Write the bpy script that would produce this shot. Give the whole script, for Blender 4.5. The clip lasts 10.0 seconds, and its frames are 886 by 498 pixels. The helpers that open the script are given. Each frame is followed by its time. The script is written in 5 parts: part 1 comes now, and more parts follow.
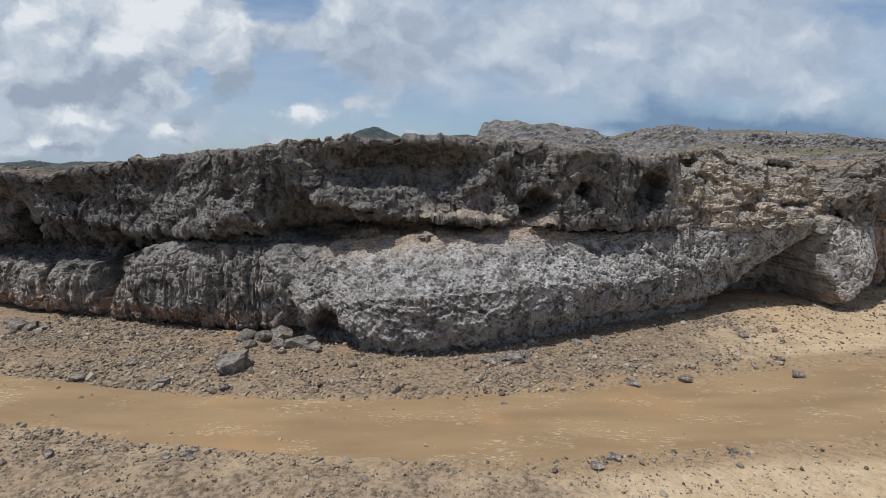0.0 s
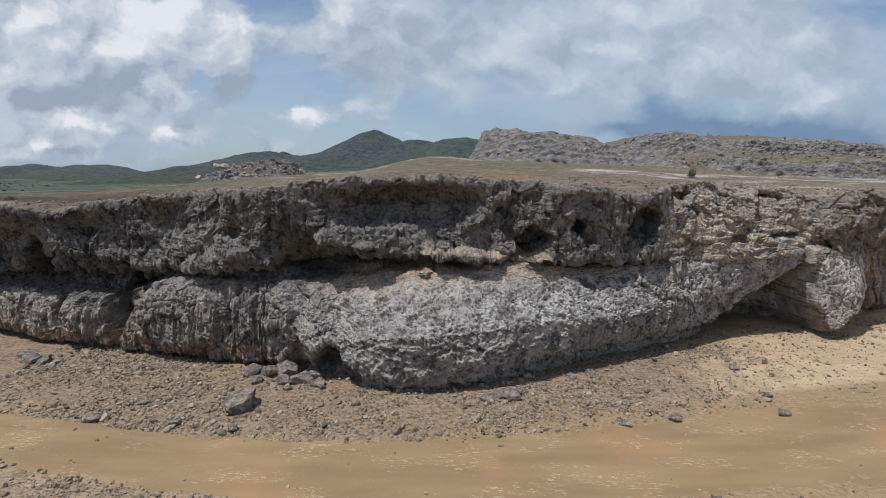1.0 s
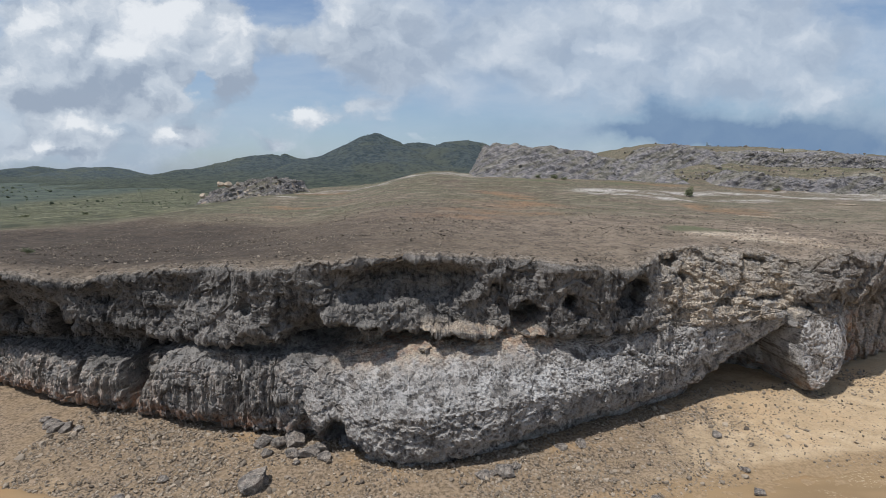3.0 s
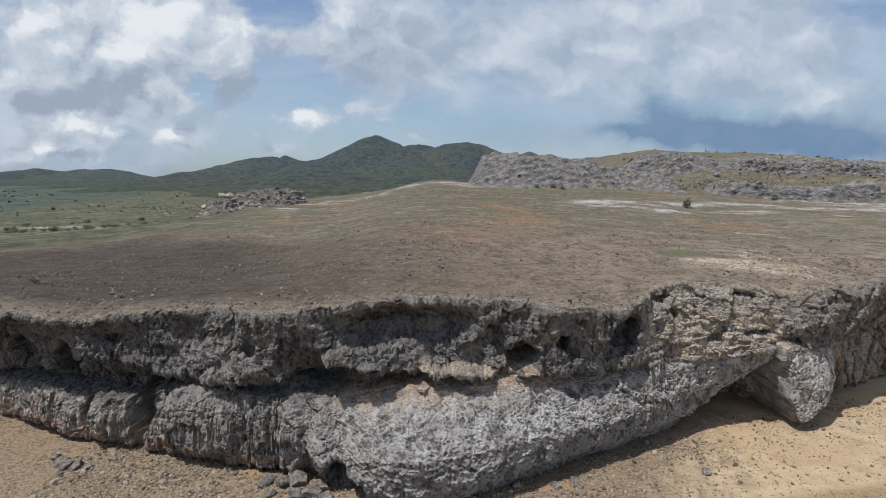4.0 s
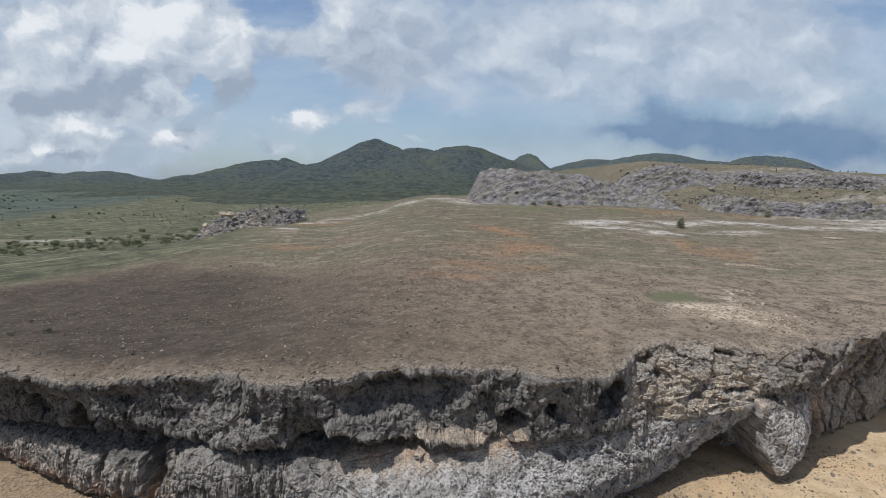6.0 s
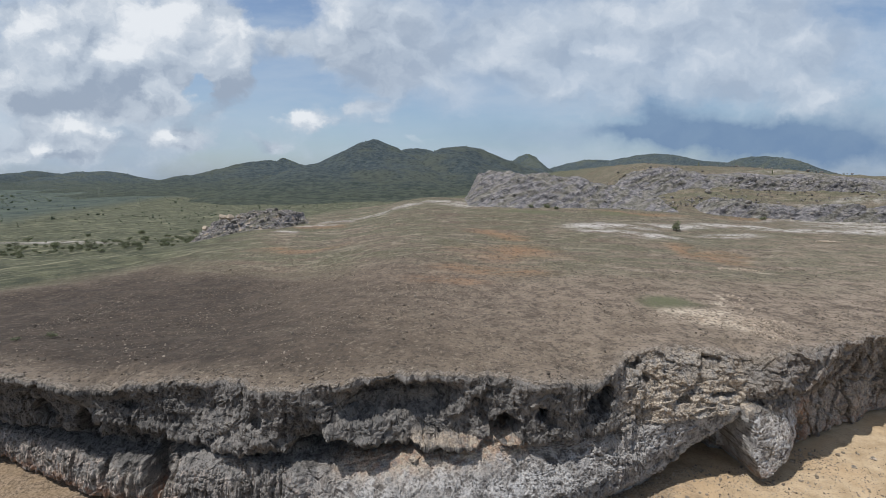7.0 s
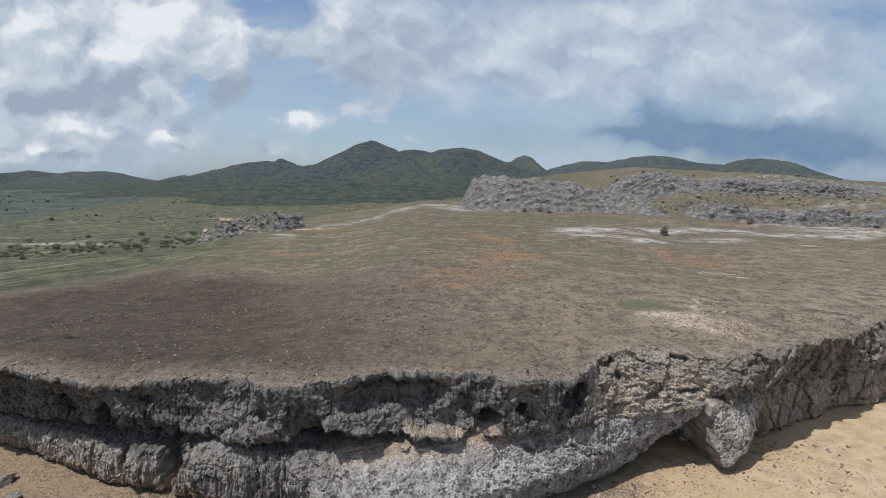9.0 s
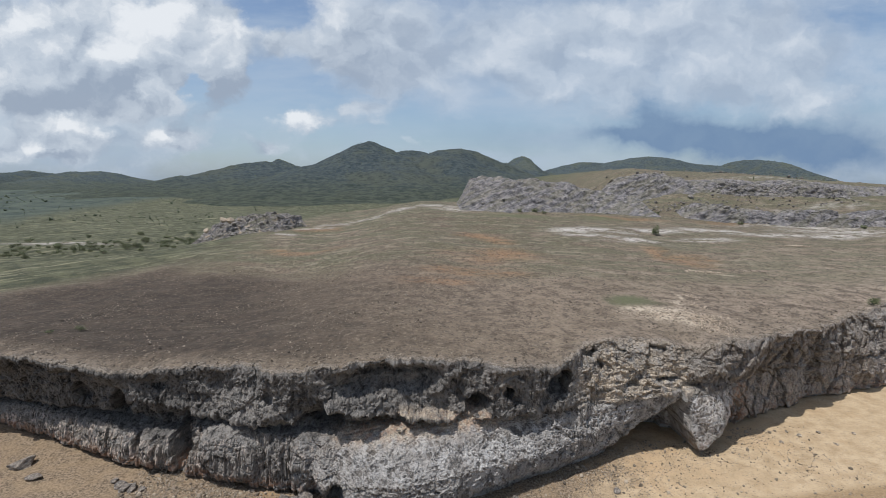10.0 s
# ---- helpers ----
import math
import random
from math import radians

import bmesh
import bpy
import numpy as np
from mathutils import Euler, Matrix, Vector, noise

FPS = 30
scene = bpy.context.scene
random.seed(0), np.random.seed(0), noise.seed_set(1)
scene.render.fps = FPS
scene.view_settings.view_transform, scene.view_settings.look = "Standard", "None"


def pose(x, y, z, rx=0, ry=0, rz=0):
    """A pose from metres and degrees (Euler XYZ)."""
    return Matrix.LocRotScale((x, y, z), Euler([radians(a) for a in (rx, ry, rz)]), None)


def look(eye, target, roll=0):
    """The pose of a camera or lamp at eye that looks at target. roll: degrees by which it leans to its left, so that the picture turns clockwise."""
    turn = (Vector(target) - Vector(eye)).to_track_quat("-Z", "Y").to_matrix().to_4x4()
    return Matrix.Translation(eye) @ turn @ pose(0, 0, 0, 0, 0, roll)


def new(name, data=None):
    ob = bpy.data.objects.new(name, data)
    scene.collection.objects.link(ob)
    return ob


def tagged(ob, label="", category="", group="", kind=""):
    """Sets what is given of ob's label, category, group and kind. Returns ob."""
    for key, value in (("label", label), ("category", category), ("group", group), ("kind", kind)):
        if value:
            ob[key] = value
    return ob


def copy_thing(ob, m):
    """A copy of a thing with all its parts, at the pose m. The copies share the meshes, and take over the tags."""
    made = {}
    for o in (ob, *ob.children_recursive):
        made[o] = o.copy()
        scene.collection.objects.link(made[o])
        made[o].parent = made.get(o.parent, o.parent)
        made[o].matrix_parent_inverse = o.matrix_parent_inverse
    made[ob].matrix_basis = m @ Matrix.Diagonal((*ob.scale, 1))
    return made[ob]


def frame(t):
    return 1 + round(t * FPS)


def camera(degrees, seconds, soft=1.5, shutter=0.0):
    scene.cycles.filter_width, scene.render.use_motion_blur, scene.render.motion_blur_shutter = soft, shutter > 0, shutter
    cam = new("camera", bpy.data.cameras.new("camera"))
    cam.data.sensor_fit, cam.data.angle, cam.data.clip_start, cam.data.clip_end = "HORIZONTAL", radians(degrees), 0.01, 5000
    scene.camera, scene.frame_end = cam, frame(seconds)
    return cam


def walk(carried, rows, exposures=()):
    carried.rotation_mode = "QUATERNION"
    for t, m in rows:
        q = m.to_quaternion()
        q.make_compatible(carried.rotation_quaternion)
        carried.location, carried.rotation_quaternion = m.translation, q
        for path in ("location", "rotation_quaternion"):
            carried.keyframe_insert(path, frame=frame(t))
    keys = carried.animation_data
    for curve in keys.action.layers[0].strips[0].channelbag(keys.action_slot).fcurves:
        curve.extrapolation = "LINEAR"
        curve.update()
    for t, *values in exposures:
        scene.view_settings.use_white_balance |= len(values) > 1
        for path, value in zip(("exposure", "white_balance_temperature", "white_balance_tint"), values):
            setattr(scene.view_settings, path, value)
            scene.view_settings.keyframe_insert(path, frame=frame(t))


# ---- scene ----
cam = camera(86.0, 10.0, soft=0.8)
PATH = [
    (0, (-0.296, -0.519, 6.392), (-0.082, 19.263, 3.458), 0.35),
    (0.5, (-0.276, -0.771, 7.118), (-0.091, 19.020, 4.242), 0.31),
    (1, (-0.263, -0.964, 7.926), (-0.076, 18.829, 5.067), 0.20),
    (1.5, (-0.256, -1.124, 8.702), (-0.073, 18.672, 5.858), 0.24),
    (2, (-0.240, -1.295, 9.567), (-0.098, 18.502, 6.731), 0.18),
    (2.5, (-0.207, -1.492, 10.462), (-0.073, 18.305, 7.621), 0.12),
    (4, (-0.023, -2.116, 13.480), (0.093, 17.687, 10.680), -0.06),
    (4.5, (0.042, -2.301, 14.538), (0.153, 17.501, 11.732), -0.13),
    (5, (0.071, -2.522, 15.617), (0.216, 17.282, 12.825), -0.12),
    (5.5, (0.106, -2.766, 16.620), (0.243, 17.041, 13.852), -0.11),
    (7, (0.424, -3.770, 17.849), (0.618, 16.039, 15.095), -0.09),
    (7.5, (0.479, -4.182, 18.252), (0.659, 15.629, 15.512), -0.01),
    (8, (0.618, -4.743, 18.574), (0.807, 15.069, 15.838), 0.04),
    (8.5, (0.751, -5.429, 18.594), (0.972, 14.385, 15.875), 0.08),
    (9, (0.886, -6.292, 18.682), (1.185, 13.520, 15.965), 0.10),
    (9.5, (0.999, -7.291, 18.692), (1.344, 12.522, 15.991), 0.15),
    (10, (1.120, -8.383, 18.696), (1.513, 11.431, 16.006), 0.18),
]
walk(cam, [(t, look(eye, target, roll)) for t, eye, target, roll in PATH], exposures=[(0.0, -0.09, 6180.0, 10.0), (2.0, -0.04, 6180.0, 10.0), (10.0, -0.02, 6180.0, 10.0)])

# ---- light ----
SUN_AZ, SUN_EL = radians(-114.0), radians(70.5)      # azimuth from +y towards +x
SUN_DIR = Vector((math.sin(SUN_AZ) * math.cos(SUN_EL), math.cos(SUN_AZ) * math.cos(SUN_EL), math.sin(SUN_EL)))
sun_data = bpy.data.lights.new("sun", "SUN")
sun_data.energy, sun_data.angle, sun_data.color = 4.05, radians(0.6), (1.0, 0.96, 0.90)
sun = new("sun", sun_data)
sun.matrix_world = look(SUN_DIR * 200, (0, 0, 0))


class Nodes:
    """A short way to write node trees."""

    def __init__(self, tree):
        self.tree = tree
        tree.nodes.clear()

    def add(self, kind, inputs=None):
        node = self.tree.nodes.new(kind)
        for key, value in (inputs or {}).items():
            self.put(node.inputs[key], value)
        return node

    def put(self, socket, value):
        if isinstance(value, bpy.types.NodeSocket):
            self.tree.links.new(value, socket)
        else:
            socket.default_value = value

    def math(self, op, a, b=0.0, c=0.0, clamp=False):
        node = self.add("ShaderNodeMath", {0: a, 1: b, 2: c})
        node.operation, node.use_clamp = op, clamp
        return node.outputs[0]

    def vec(self, op, a, b=(0, 0, 0)):
        node = self.add("ShaderNodeVectorMath", {0: a, 1: b})
        node.operation = op
        return node.outputs[0]

    def mix(self, fac, a, b, blend="MIX"):
        node = self.add("ShaderNodeMix")
        node.data_type, node.blend_type = "RGBA", blend
        for i, v in ((0, fac), (6, a), (7, b)):
            if not isinstance(v, bpy.types.NodeSocket) and i > 0 and len(v) == 3:
                v = (*v, 1)
            self.put(node.inputs[i], v)
        return node.outputs[2]

    def noise(self, vector, scale, detail=4.0, rough=0.55, distort=0.0):
        return self.add("ShaderNodeTexNoise", {"Vector": vector, "Scale": scale, "Detail": detail, "Roughness": rough, "Distortion": distort}).outputs[0]

    def ramp(self, fac, lo, hi):
        node = self.add("ShaderNodeMapRange", {0: fac, 1: lo, 2: hi})
        node.interpolation_type = "SMOOTHSTEP"
        return node.outputs[0]

    def attr(self, name):
        node = self.add("ShaderNodeAttribute")
        node.attribute_name = name
        return node.outputs["Fac"]


def make_world():
    world = bpy.data.worlds.new("sky")
    scene.world = world
    world.use_nodes = True
    n = Nodes(world.node_tree)
    sky = n.add("ShaderNodeTexSky")
    sky.sky_type, sky.sun_disc, sky.sun_elevation, sky.sun_rotation = "NISHITA", False, SUN_EL, SUN_AZ
    sky.altitude, sky.dust_density = 20.0, 1.6
    way = n.add("ShaderNodeTexCoord").outputs["Generated"]
    x, y, z = n.add("ShaderNodeSeparateXYZ", {0: way}).outputs
    # place on the sky as slopes: across and up
    deep = n.math("MAXIMUM", n.math("ABSOLUTE", y), 0.25)
    tx, tz = n.math("DIVIDE", x, deep), n.math("DIVIDE", z, deep)

    flat = n.add("ShaderNodeCombineXYZ", {0: tx, 1: n.math("MULTIPLY", tz, 1.25), 2: n.math("MULTIPLY", n.math("SIGN", y), 3.0)}).outputs[0]
    stir = n.add("ShaderNodeTexNoise", {"Vector": flat, "Scale": 11.0, "Detail": 5.0, "Roughness": 0.6}).outputs["Color"]
    moved = n.vec("ADD", flat, n.vec("MULTIPLY", n.vec("SUBTRACT", stir, (0.5, 0.5, 0.5)), (0.125, 0.10, 0.0)))

    def blob(cx, cz, rx, rz, lift):
        px, pz, _ = n.add("ShaderNodeSeparateXYZ", {0: moved}).outputs
        u, v = n.math("MULTIPLY_ADD", px, 1.0 / rx, -cx / rx), n.math("MULTIPLY_ADD", pz, 0.8 / rz, -cz / rz)
        d = n.math("ADD", n.math("MULTIPLY", u, u), n.math("MULTIPLY", v, v))
        return n.math("MULTIPLY", n.math("EXPONENT", n.math("MULTIPLY", d, -1.0)), lift)

    def blobs_of(rows):
        total = blob(*rows[0])
        for row in rows[1:]:
            total = n.math("ADD", total, blob(*row))
        return total

    # heaped clouds: thickness, then light and grey sides
    lumpy = n.noise(moved, 7.0, 7.0, 0.53, 0.1)
    thick = n.math("ADD", blobs_of(HEAPS_WEST), blobs_of(HEAPS_EAST))
    alpha = n.ramp(n.math("ADD", n.math("MINIMUM", thick, 1.15), n.math("MULTIPLY_ADD", lumpy, 1.7, -0.85)), 0.16, 0.84)
    alpha = n.math("MULTIPLY", alpha, n.math("MULTIPLY_ADD", n.ramp(tx, -0.28, 0.10), -0.22, 1.0))
    puffs = [n.noise(n.vec("ADD", moved, shift), 9.0, 5.0, 0.52, 0.1) for shift in ((0.0, 0.0, 0.0), (-0.016, 0.034, 0.0))]
    relief = n.math("MULTIPLY", n.math("SUBTRACT", puffs[0], puffs[1]), 1.9)
    light = n.math("ADD", n.math("SUBTRACT", blobs_of(WHITES), blobs_of(GREYS)), n.math("MULTIPLY_ADD", lumpy, 0.75, 0.12))
    light = n.math("ADD", light, relief)
    cloud = n.mix(n.ramp(light, 0.05, 0.62), (0.34, 0.395, 0.475), (0.545, 0.595, 0.65))
    cloud = n.mix(n.ramp(light, 0.48, 1.12), cloud, (0.86, 0.865, 0.86))
    cloud = n.mix(n.math("MULTIPLY", n.ramp(tx, -0.35, 0.15), 0.32), cloud, (0.47, 0.55, 0.65))
    # a thin sheet of soft cloud behind the heaps
    soft = n.math("ADD", n.math("MULTIPLY", n.noise(flat, 3.1, 7.0, 0.56, 0.15), 0.72), n.math("MULTIPLY", n.noise(moved, 9.0, 6.0, 0.6), 0.28))
    soft = n.math("ADD", soft, blobs_of(SHEETS))
    sheet = n.math("MULTIPLY", n.ramp(soft, 0.45, 0.68), 0.70)
    tone = n.mix(n.ramp(n.noise(moved, 6.0, 6.0, 0.6), 0.38, 0.64), (0.385, 0.465, 0.57), (0.56, 0.62, 0.695))
    veil = n.ramp(n.noise(n.add("ShaderNodeCombineXYZ", {0: tx, 1: n.math("MULTIPLY", tz, 4.5), 2: 3.7}).outputs[0], 2.4, 7.0, 0.6), 0.35, 0.7)
    veil = n.math("MULTIPLY", veil, n.math("MULTIPLY_ADD", n.ramp(tx, -0.4, 0.5), 0.15, 0.55))
    rain = n.math("MINIMUM", blobs_of(RAIN), 1.0)
    clear = n.vec("SCALE", sky.outputs[0])
    clear.node.inputs["Scale"].default_value = SKY_STRENGTH
    # light haze towards the horizon
    haze = n.math("MULTIPLY", n.ramp(tz, 0.20, 0.0), 0.38)
    clear = n.mix(haze, clear, (0.36, 0.50, 0.66))
    clear = n.mix(veil, clear, (0.47, 0.55, 0.64))
    colour = n.mix(sheet, clear, tone)
    colour = n.mix(n.math("MULTIPLY", rain, n.math("MULTIPLY_ADD", n.noise(moved, 9.0, 4.0), 0.5, 0.70, clamp=True)), colour, (0.185, 0.275, 0.41))
    colour = n.mix(n.math("MULTIPLY", alpha, 0.93), colour, cloud)
    below = n.ramp(z, 0.0, -0.05)
    colour = n.mix(below, colour, (0.25, 0.22, 0.18))
    back = n.add("ShaderNodeBackground", {"Color": colour, "Strength": 1.0})
    n.add("ShaderNodeOutputWorld", {"Surface": back.outputs[0]})


SKY_STRENGTH = 0.118
# clouds, each by its place on the sky: across, up, half width, half height, strength
HEAPS_WEST = [(-0.755, 0.292, 0.167, 0.107, 1), (-0.568, 0.283, 0.179, 0.107, 1), (-0.446, 0.295, 0.071, 0.071, 0.9), (-0.800, 0.184, 0.131, 0.060, 0.9), (-0.644, 0.180, 0.167, 0.048, 1), (-0.429, 0.209, 0.060, 0.065, 0.9), (-0.754, 0.085, 0.113, 0.036, 1.25), (-0.539, 0.086, 0.054, 0.027, 1.25), (-0.276, 0.126, 0.055, 0.020, 1.35), (-0.379, 0.085, 0.060, 0.017, 0.4), (-0.813, 0.062, 0.071, 0.021, 0.6), (-0.296, 0.277, 0.060, 0.029, 0.6), (-0.479, 0.197, 0.029, 0.036, -1.7), (-0.328, 0.199, 0.060, 0.048, -0.6), (-0.322, 0.328, 0.071, 0.031, -0.6), (-0.504, 0.086, 0.036, 0.017, 0.5), (-0.335, 0.073, 0.021, 0.011, 0.6), (-0.170, 0.153, 0.043, 0.014, 0.5), (-0.124, 0.120, 0.036, 0.011, 0.4)]
HEAPS_EAST = [(-0.133, 0.298, 0.155, 0.083, 0.9), (-0.077, 0.233, 0.131, 0.054, 0.8), (-0.038, 0.084, 0.036, 0.014, 0.65), (0.175, 0.202, 0.095, 0.054, 0.7), (0.359, 0.237, 0.107, 0.054, 0.8), (0.351, 0.164, 0.107, 0.045, 0.6), (0.650, 0.239, 0.143, 0.060, 0.75), (0.762, 0.172, 0.095, 0.043, 0.7), (0.561, 0.182, 0.095, 0.048, 0.6), (0.241, 0.301, 0.238, 0.071, 0.75), (0.608, 0.315, 0.262, 0.071, 0.75), (-0.147, 0.144, 0.095, 0.024, 0.35), (0.446, 0.136, 0.036, 0.038, -0.6), (0.131, 0.105, 0.131, 0.024, -0.4)]
WHITES = [(-0.555, 0.315, 0.083, 0.054, 0.55), (-0.625, 0.272, 0.048, 0.048, 0.4), (-0.807, 0.313, 0.060, 0.060, 0.35), (-0.751, 0.113, 0.048, 0.014, 0.75), (-0.812, 0.071, 0.031, 0.017, 0.6), (-0.668, 0.103, 0.017, 0.017, 0.8), (-0.553, 0.097, 0.019, 0.021, 0.75), (-0.273, 0.130, 0.043, 0.012, 0.5), (0.192, 0.227, 0.038, 0.019, 0.5), (0.118, 0.191, 0.048, 0.017, 0.2), (0.334, 0.267, 0.040, 0.012, 0.4), (0.393, 0.246, 0.036, 0.019, 0.35), (0.747, 0.200, 0.043, 0.017, 0.3), (0.667, 0.237, 0.040, 0.014, 0.3), (-0.038, 0.091, 0.024, 0.011, 0.35), (-0.301, 0.280, 0.043, 0.014, 0.25), (-0.412, 0.306, 0.048, 0.036, 0.2), (0.240, 0.323, 0.190, 0.036, 0.12), (-0.276, 0.128, 0.048, 0.014, 0.35)]
GREYS = [(-0.656, 0.166, 0.179, 0.036, 0.42), (-0.425, 0.176, 0.043, 0.040, 0.3), (-0.803, 0.151, 0.095, 0.029, 0.3), (-0.757, 0.056, 0.101, 0.010, 0.35), (-0.089, 0.211, 0.131, 0.036, 0.35), (-0.506, 0.230, 0.048, 0.036, 0.15), (0.352, 0.142, 0.095, 0.026, 0.35), (0.153, 0.157, 0.095, 0.017, 0.3), (0.597, 0.171, 0.119, 0.029, 0.2), (-0.009, 0.288, 0.107, 0.036, 0.2), (-0.540, 0.066, 0.052, 0.008, 0.3)]
SHEETS = [(-0.144, 0.287, 0.167, 0.071, 0.12), (0.263, 0.323, 0.310, 0.071, 0.14), (0.667, 0.305, 0.310, 0.083, 0.16), (0.653, 0.205, 0.190, 0.060, 0.1), (-0.754, 0.091, 0.143, 0.048, 0.14), (-0.539, 0.086, 0.071, 0.036, 0.12), (-0.344, 0.093, 0.095, 0.029, 0.08), (-0.474, 0.198, 0.029, 0.031, -0.42), (-0.327, 0.210, 0.071, 0.048, -0.22), (-0.322, 0.328, 0.083, 0.033, -0.3), (-0.420, 0.344, 0.036, 0.012, -0.3), (0.131, 0.103, 0.155, 0.026, -0.24), (0.871, 0.350, 0.060, 0.029, -0.25)]
RAIN = [(0.445, 0.148, 0.036, 0.040, 0.6), (0.496, 0.098, 0.155, 0.029, 0.85), (0.664, 0.083, 0.143, 0.036, 0.9), (0.846, 0.069, 0.143, 0.040, 0.65), (0.389, 0.104, 0.083, 0.014, 0.5), (0.830, 0.098, 0.179, 0.065, 0.55), (0.154, 0.095, 0.155, 0.031, 0.25), (0.482, 0.131, 0.060, 0.036, 0.5)]
make_world()


# ---- noise on arrays ----
def _hash(ix, iy, iz, seed):
    h = (ix.astype(np.int64) * 374761393 + iy.astype(np.int64) * 668265263 + iz.astype(np.int64) * 2147483647 + seed * 974634777) & 0xFFFFFFFF
    h = ((h ^ (h >> 13)) * 1274126177) & 0xFFFFFFFF
    return ((h ^ (h >> 16)) & 0xFFFFFF) / float(0xFFFFFF)


def vnoise(x, y, z, seed=0):
    """Smooth value noise, -1 to 1."""
    x, y, z = np.broadcast_arrays(np.asarray(x, float), np.asarray(y, float), np.asarray(z, float))
    fx, fy, fz = np.floor(x), np.floor(y), np.floor(z)
    u, v, w = x - fx, y - fy, z - fz
    u, v, w = (s * s * s * (s * (6 * s - 15) + 10) for s in (u, v, w))
    out = 0.0
    for a in (0, 1):
        for b in (0, 1):
            for c in (0, 1):
                out = out + _hash(fx + a, fy + b, fz + c, seed) * (u if a else 1 - u) * (v if b else 1 - v) * (w if c else 1 - w)
    return 2 * out - 1


def fbm(x, y, z, octaves=4, seed=0, gain=0.5, ridged=False):
    out, amp, total = 0.0, 1.0, 0.0
    for o in range(octaves):
        s = 2.03 ** o
        v = vnoise(x * s + 17.3 * o, y * s - 9.1 * o, z * s + 4.7 * o, seed + o)
        out, total, amp = out + amp * ((1 - 2 * np.abs(v)) if ridged else v), total + amp, amp * gain
    return out / total


def cells(x, y, z, seed=0):
    """Distance to the nearest and second nearest of scattered points (per unit cell), and the nearest one's random number."""
    fx, fy, fz = np.floor(x), np.floor(y), np.floor(z)
    d1, d2, pick = np.full(x.shape, 9.0), np.full(x.shape, 9.0), np.zeros(x.shape)
    for a in (-1, 0, 1):
        for b in (-1, 0, 1):
            for c in (-1, 0, 1):
                ix, iy, iz = fx + a, fy + b, fz + c
                r = _hash(ix, iy, iz, seed)
                d = (ix + r - x) ** 2 + (iy + _hash(ix, iy, iz, seed + 1) - y) ** 2 + (iz + _hash(ix, iy, iz, seed + 2) - z) ** 2
                near = d < d1
                d2 = np.where(near, d1, np.minimum(d2, d))
                pick, d1 = np.where(near, r, pick), np.where(near, d, d1)
    return np.sqrt(d1), np.sqrt(d2), pick


def step(a, b, x):
    t = np.clip((x - a) / (b - a), 0, 1)
    return t * t * (3 - 2 * t)


def smooth_interp(x, xs, ys):
    """Interpolation with rounded corners."""
    k = np.linspace(-1.2, 1.2, 7)
    return sum(np.interp(x + d, xs, ys) for d in k) / 7


# ---- meshes ----
def mesh_from(name, verts, faces, material=None, smooth=True):
    """A mesh from arrays; faces is an (n, 3) or (n, 4) array."""
    me = bpy.data.meshes.new(name)
    verts, faces = np.asarray(verts, np.float32), np.asarray(faces, np.int32)
    k = faces.shape[1]
    me.vertices.add(len(verts))
    me.vertices.foreach_set("co", verts.ravel())
    me.loops.add(faces.size)
    me.loops.foreach_set("vertex_index", faces.ravel())
    me.polygons.add(len(faces))
    me.polygons.foreach_set("loop_start", np.arange(0, faces.size, k, dtype=np.int32))
    me.polygons.foreach_set("use_smooth", np.full(len(faces), smooth))
    me.update(calc_edges=True)
    me.validate()
    if material:
        me.materials.append(material)
    return me


def grid_faces(rows, cols):
    i = np.arange(rows * cols).reshape(rows, cols)
    return np.stack([i[:-1, :-1], i[:-1, 1:], i[1:, 1:], i[1:, :-1]], -1).reshape(-1, 4)


def mask_on(me, name, values):
    attr = me.attributes.new(name, "FLOAT", "POINT")
    attr.data.foreach_set("value", np.asarray(values, np.float32).ravel())


def part(name, me, parent=None, label="", category="", kind="", group="", at=None):
    ob = new(name, me)
    if at is not None:
        ob.matrix_world = at
    if parent:
        ob.parent = parent
    return tagged(ob, label, category, group, kind)


# ---- materials ----
def surface(name, build, roughness=0.9, bump=0.0, distance=0.05):
    """A rough mineral or plant surface; build returns its colour and its relief."""
    mat = bpy.data.materials.new(name)
    mat.use_nodes = True
    n = Nodes(mat.node_tree)
    where = n.add("ShaderNodeTexCoord").outputs["Object"]
    colour, relief = build(n, where)
    shader = n.add("ShaderNodeBsdfPrincipled", {"Base Color": colour, "Roughness": roughness, "Specular IOR Level": 0.2})
    if relief is not None and bump > 0:
        b = n.add("ShaderNodeBump", {"Height": relief, "Strength": bump, "Distance": distance})
        n.put(shader.inputs["Normal"], b.outputs[0])
    n.add("ShaderNodeOutputMaterial", {"Surface": shader.outputs[0]})
    return mat


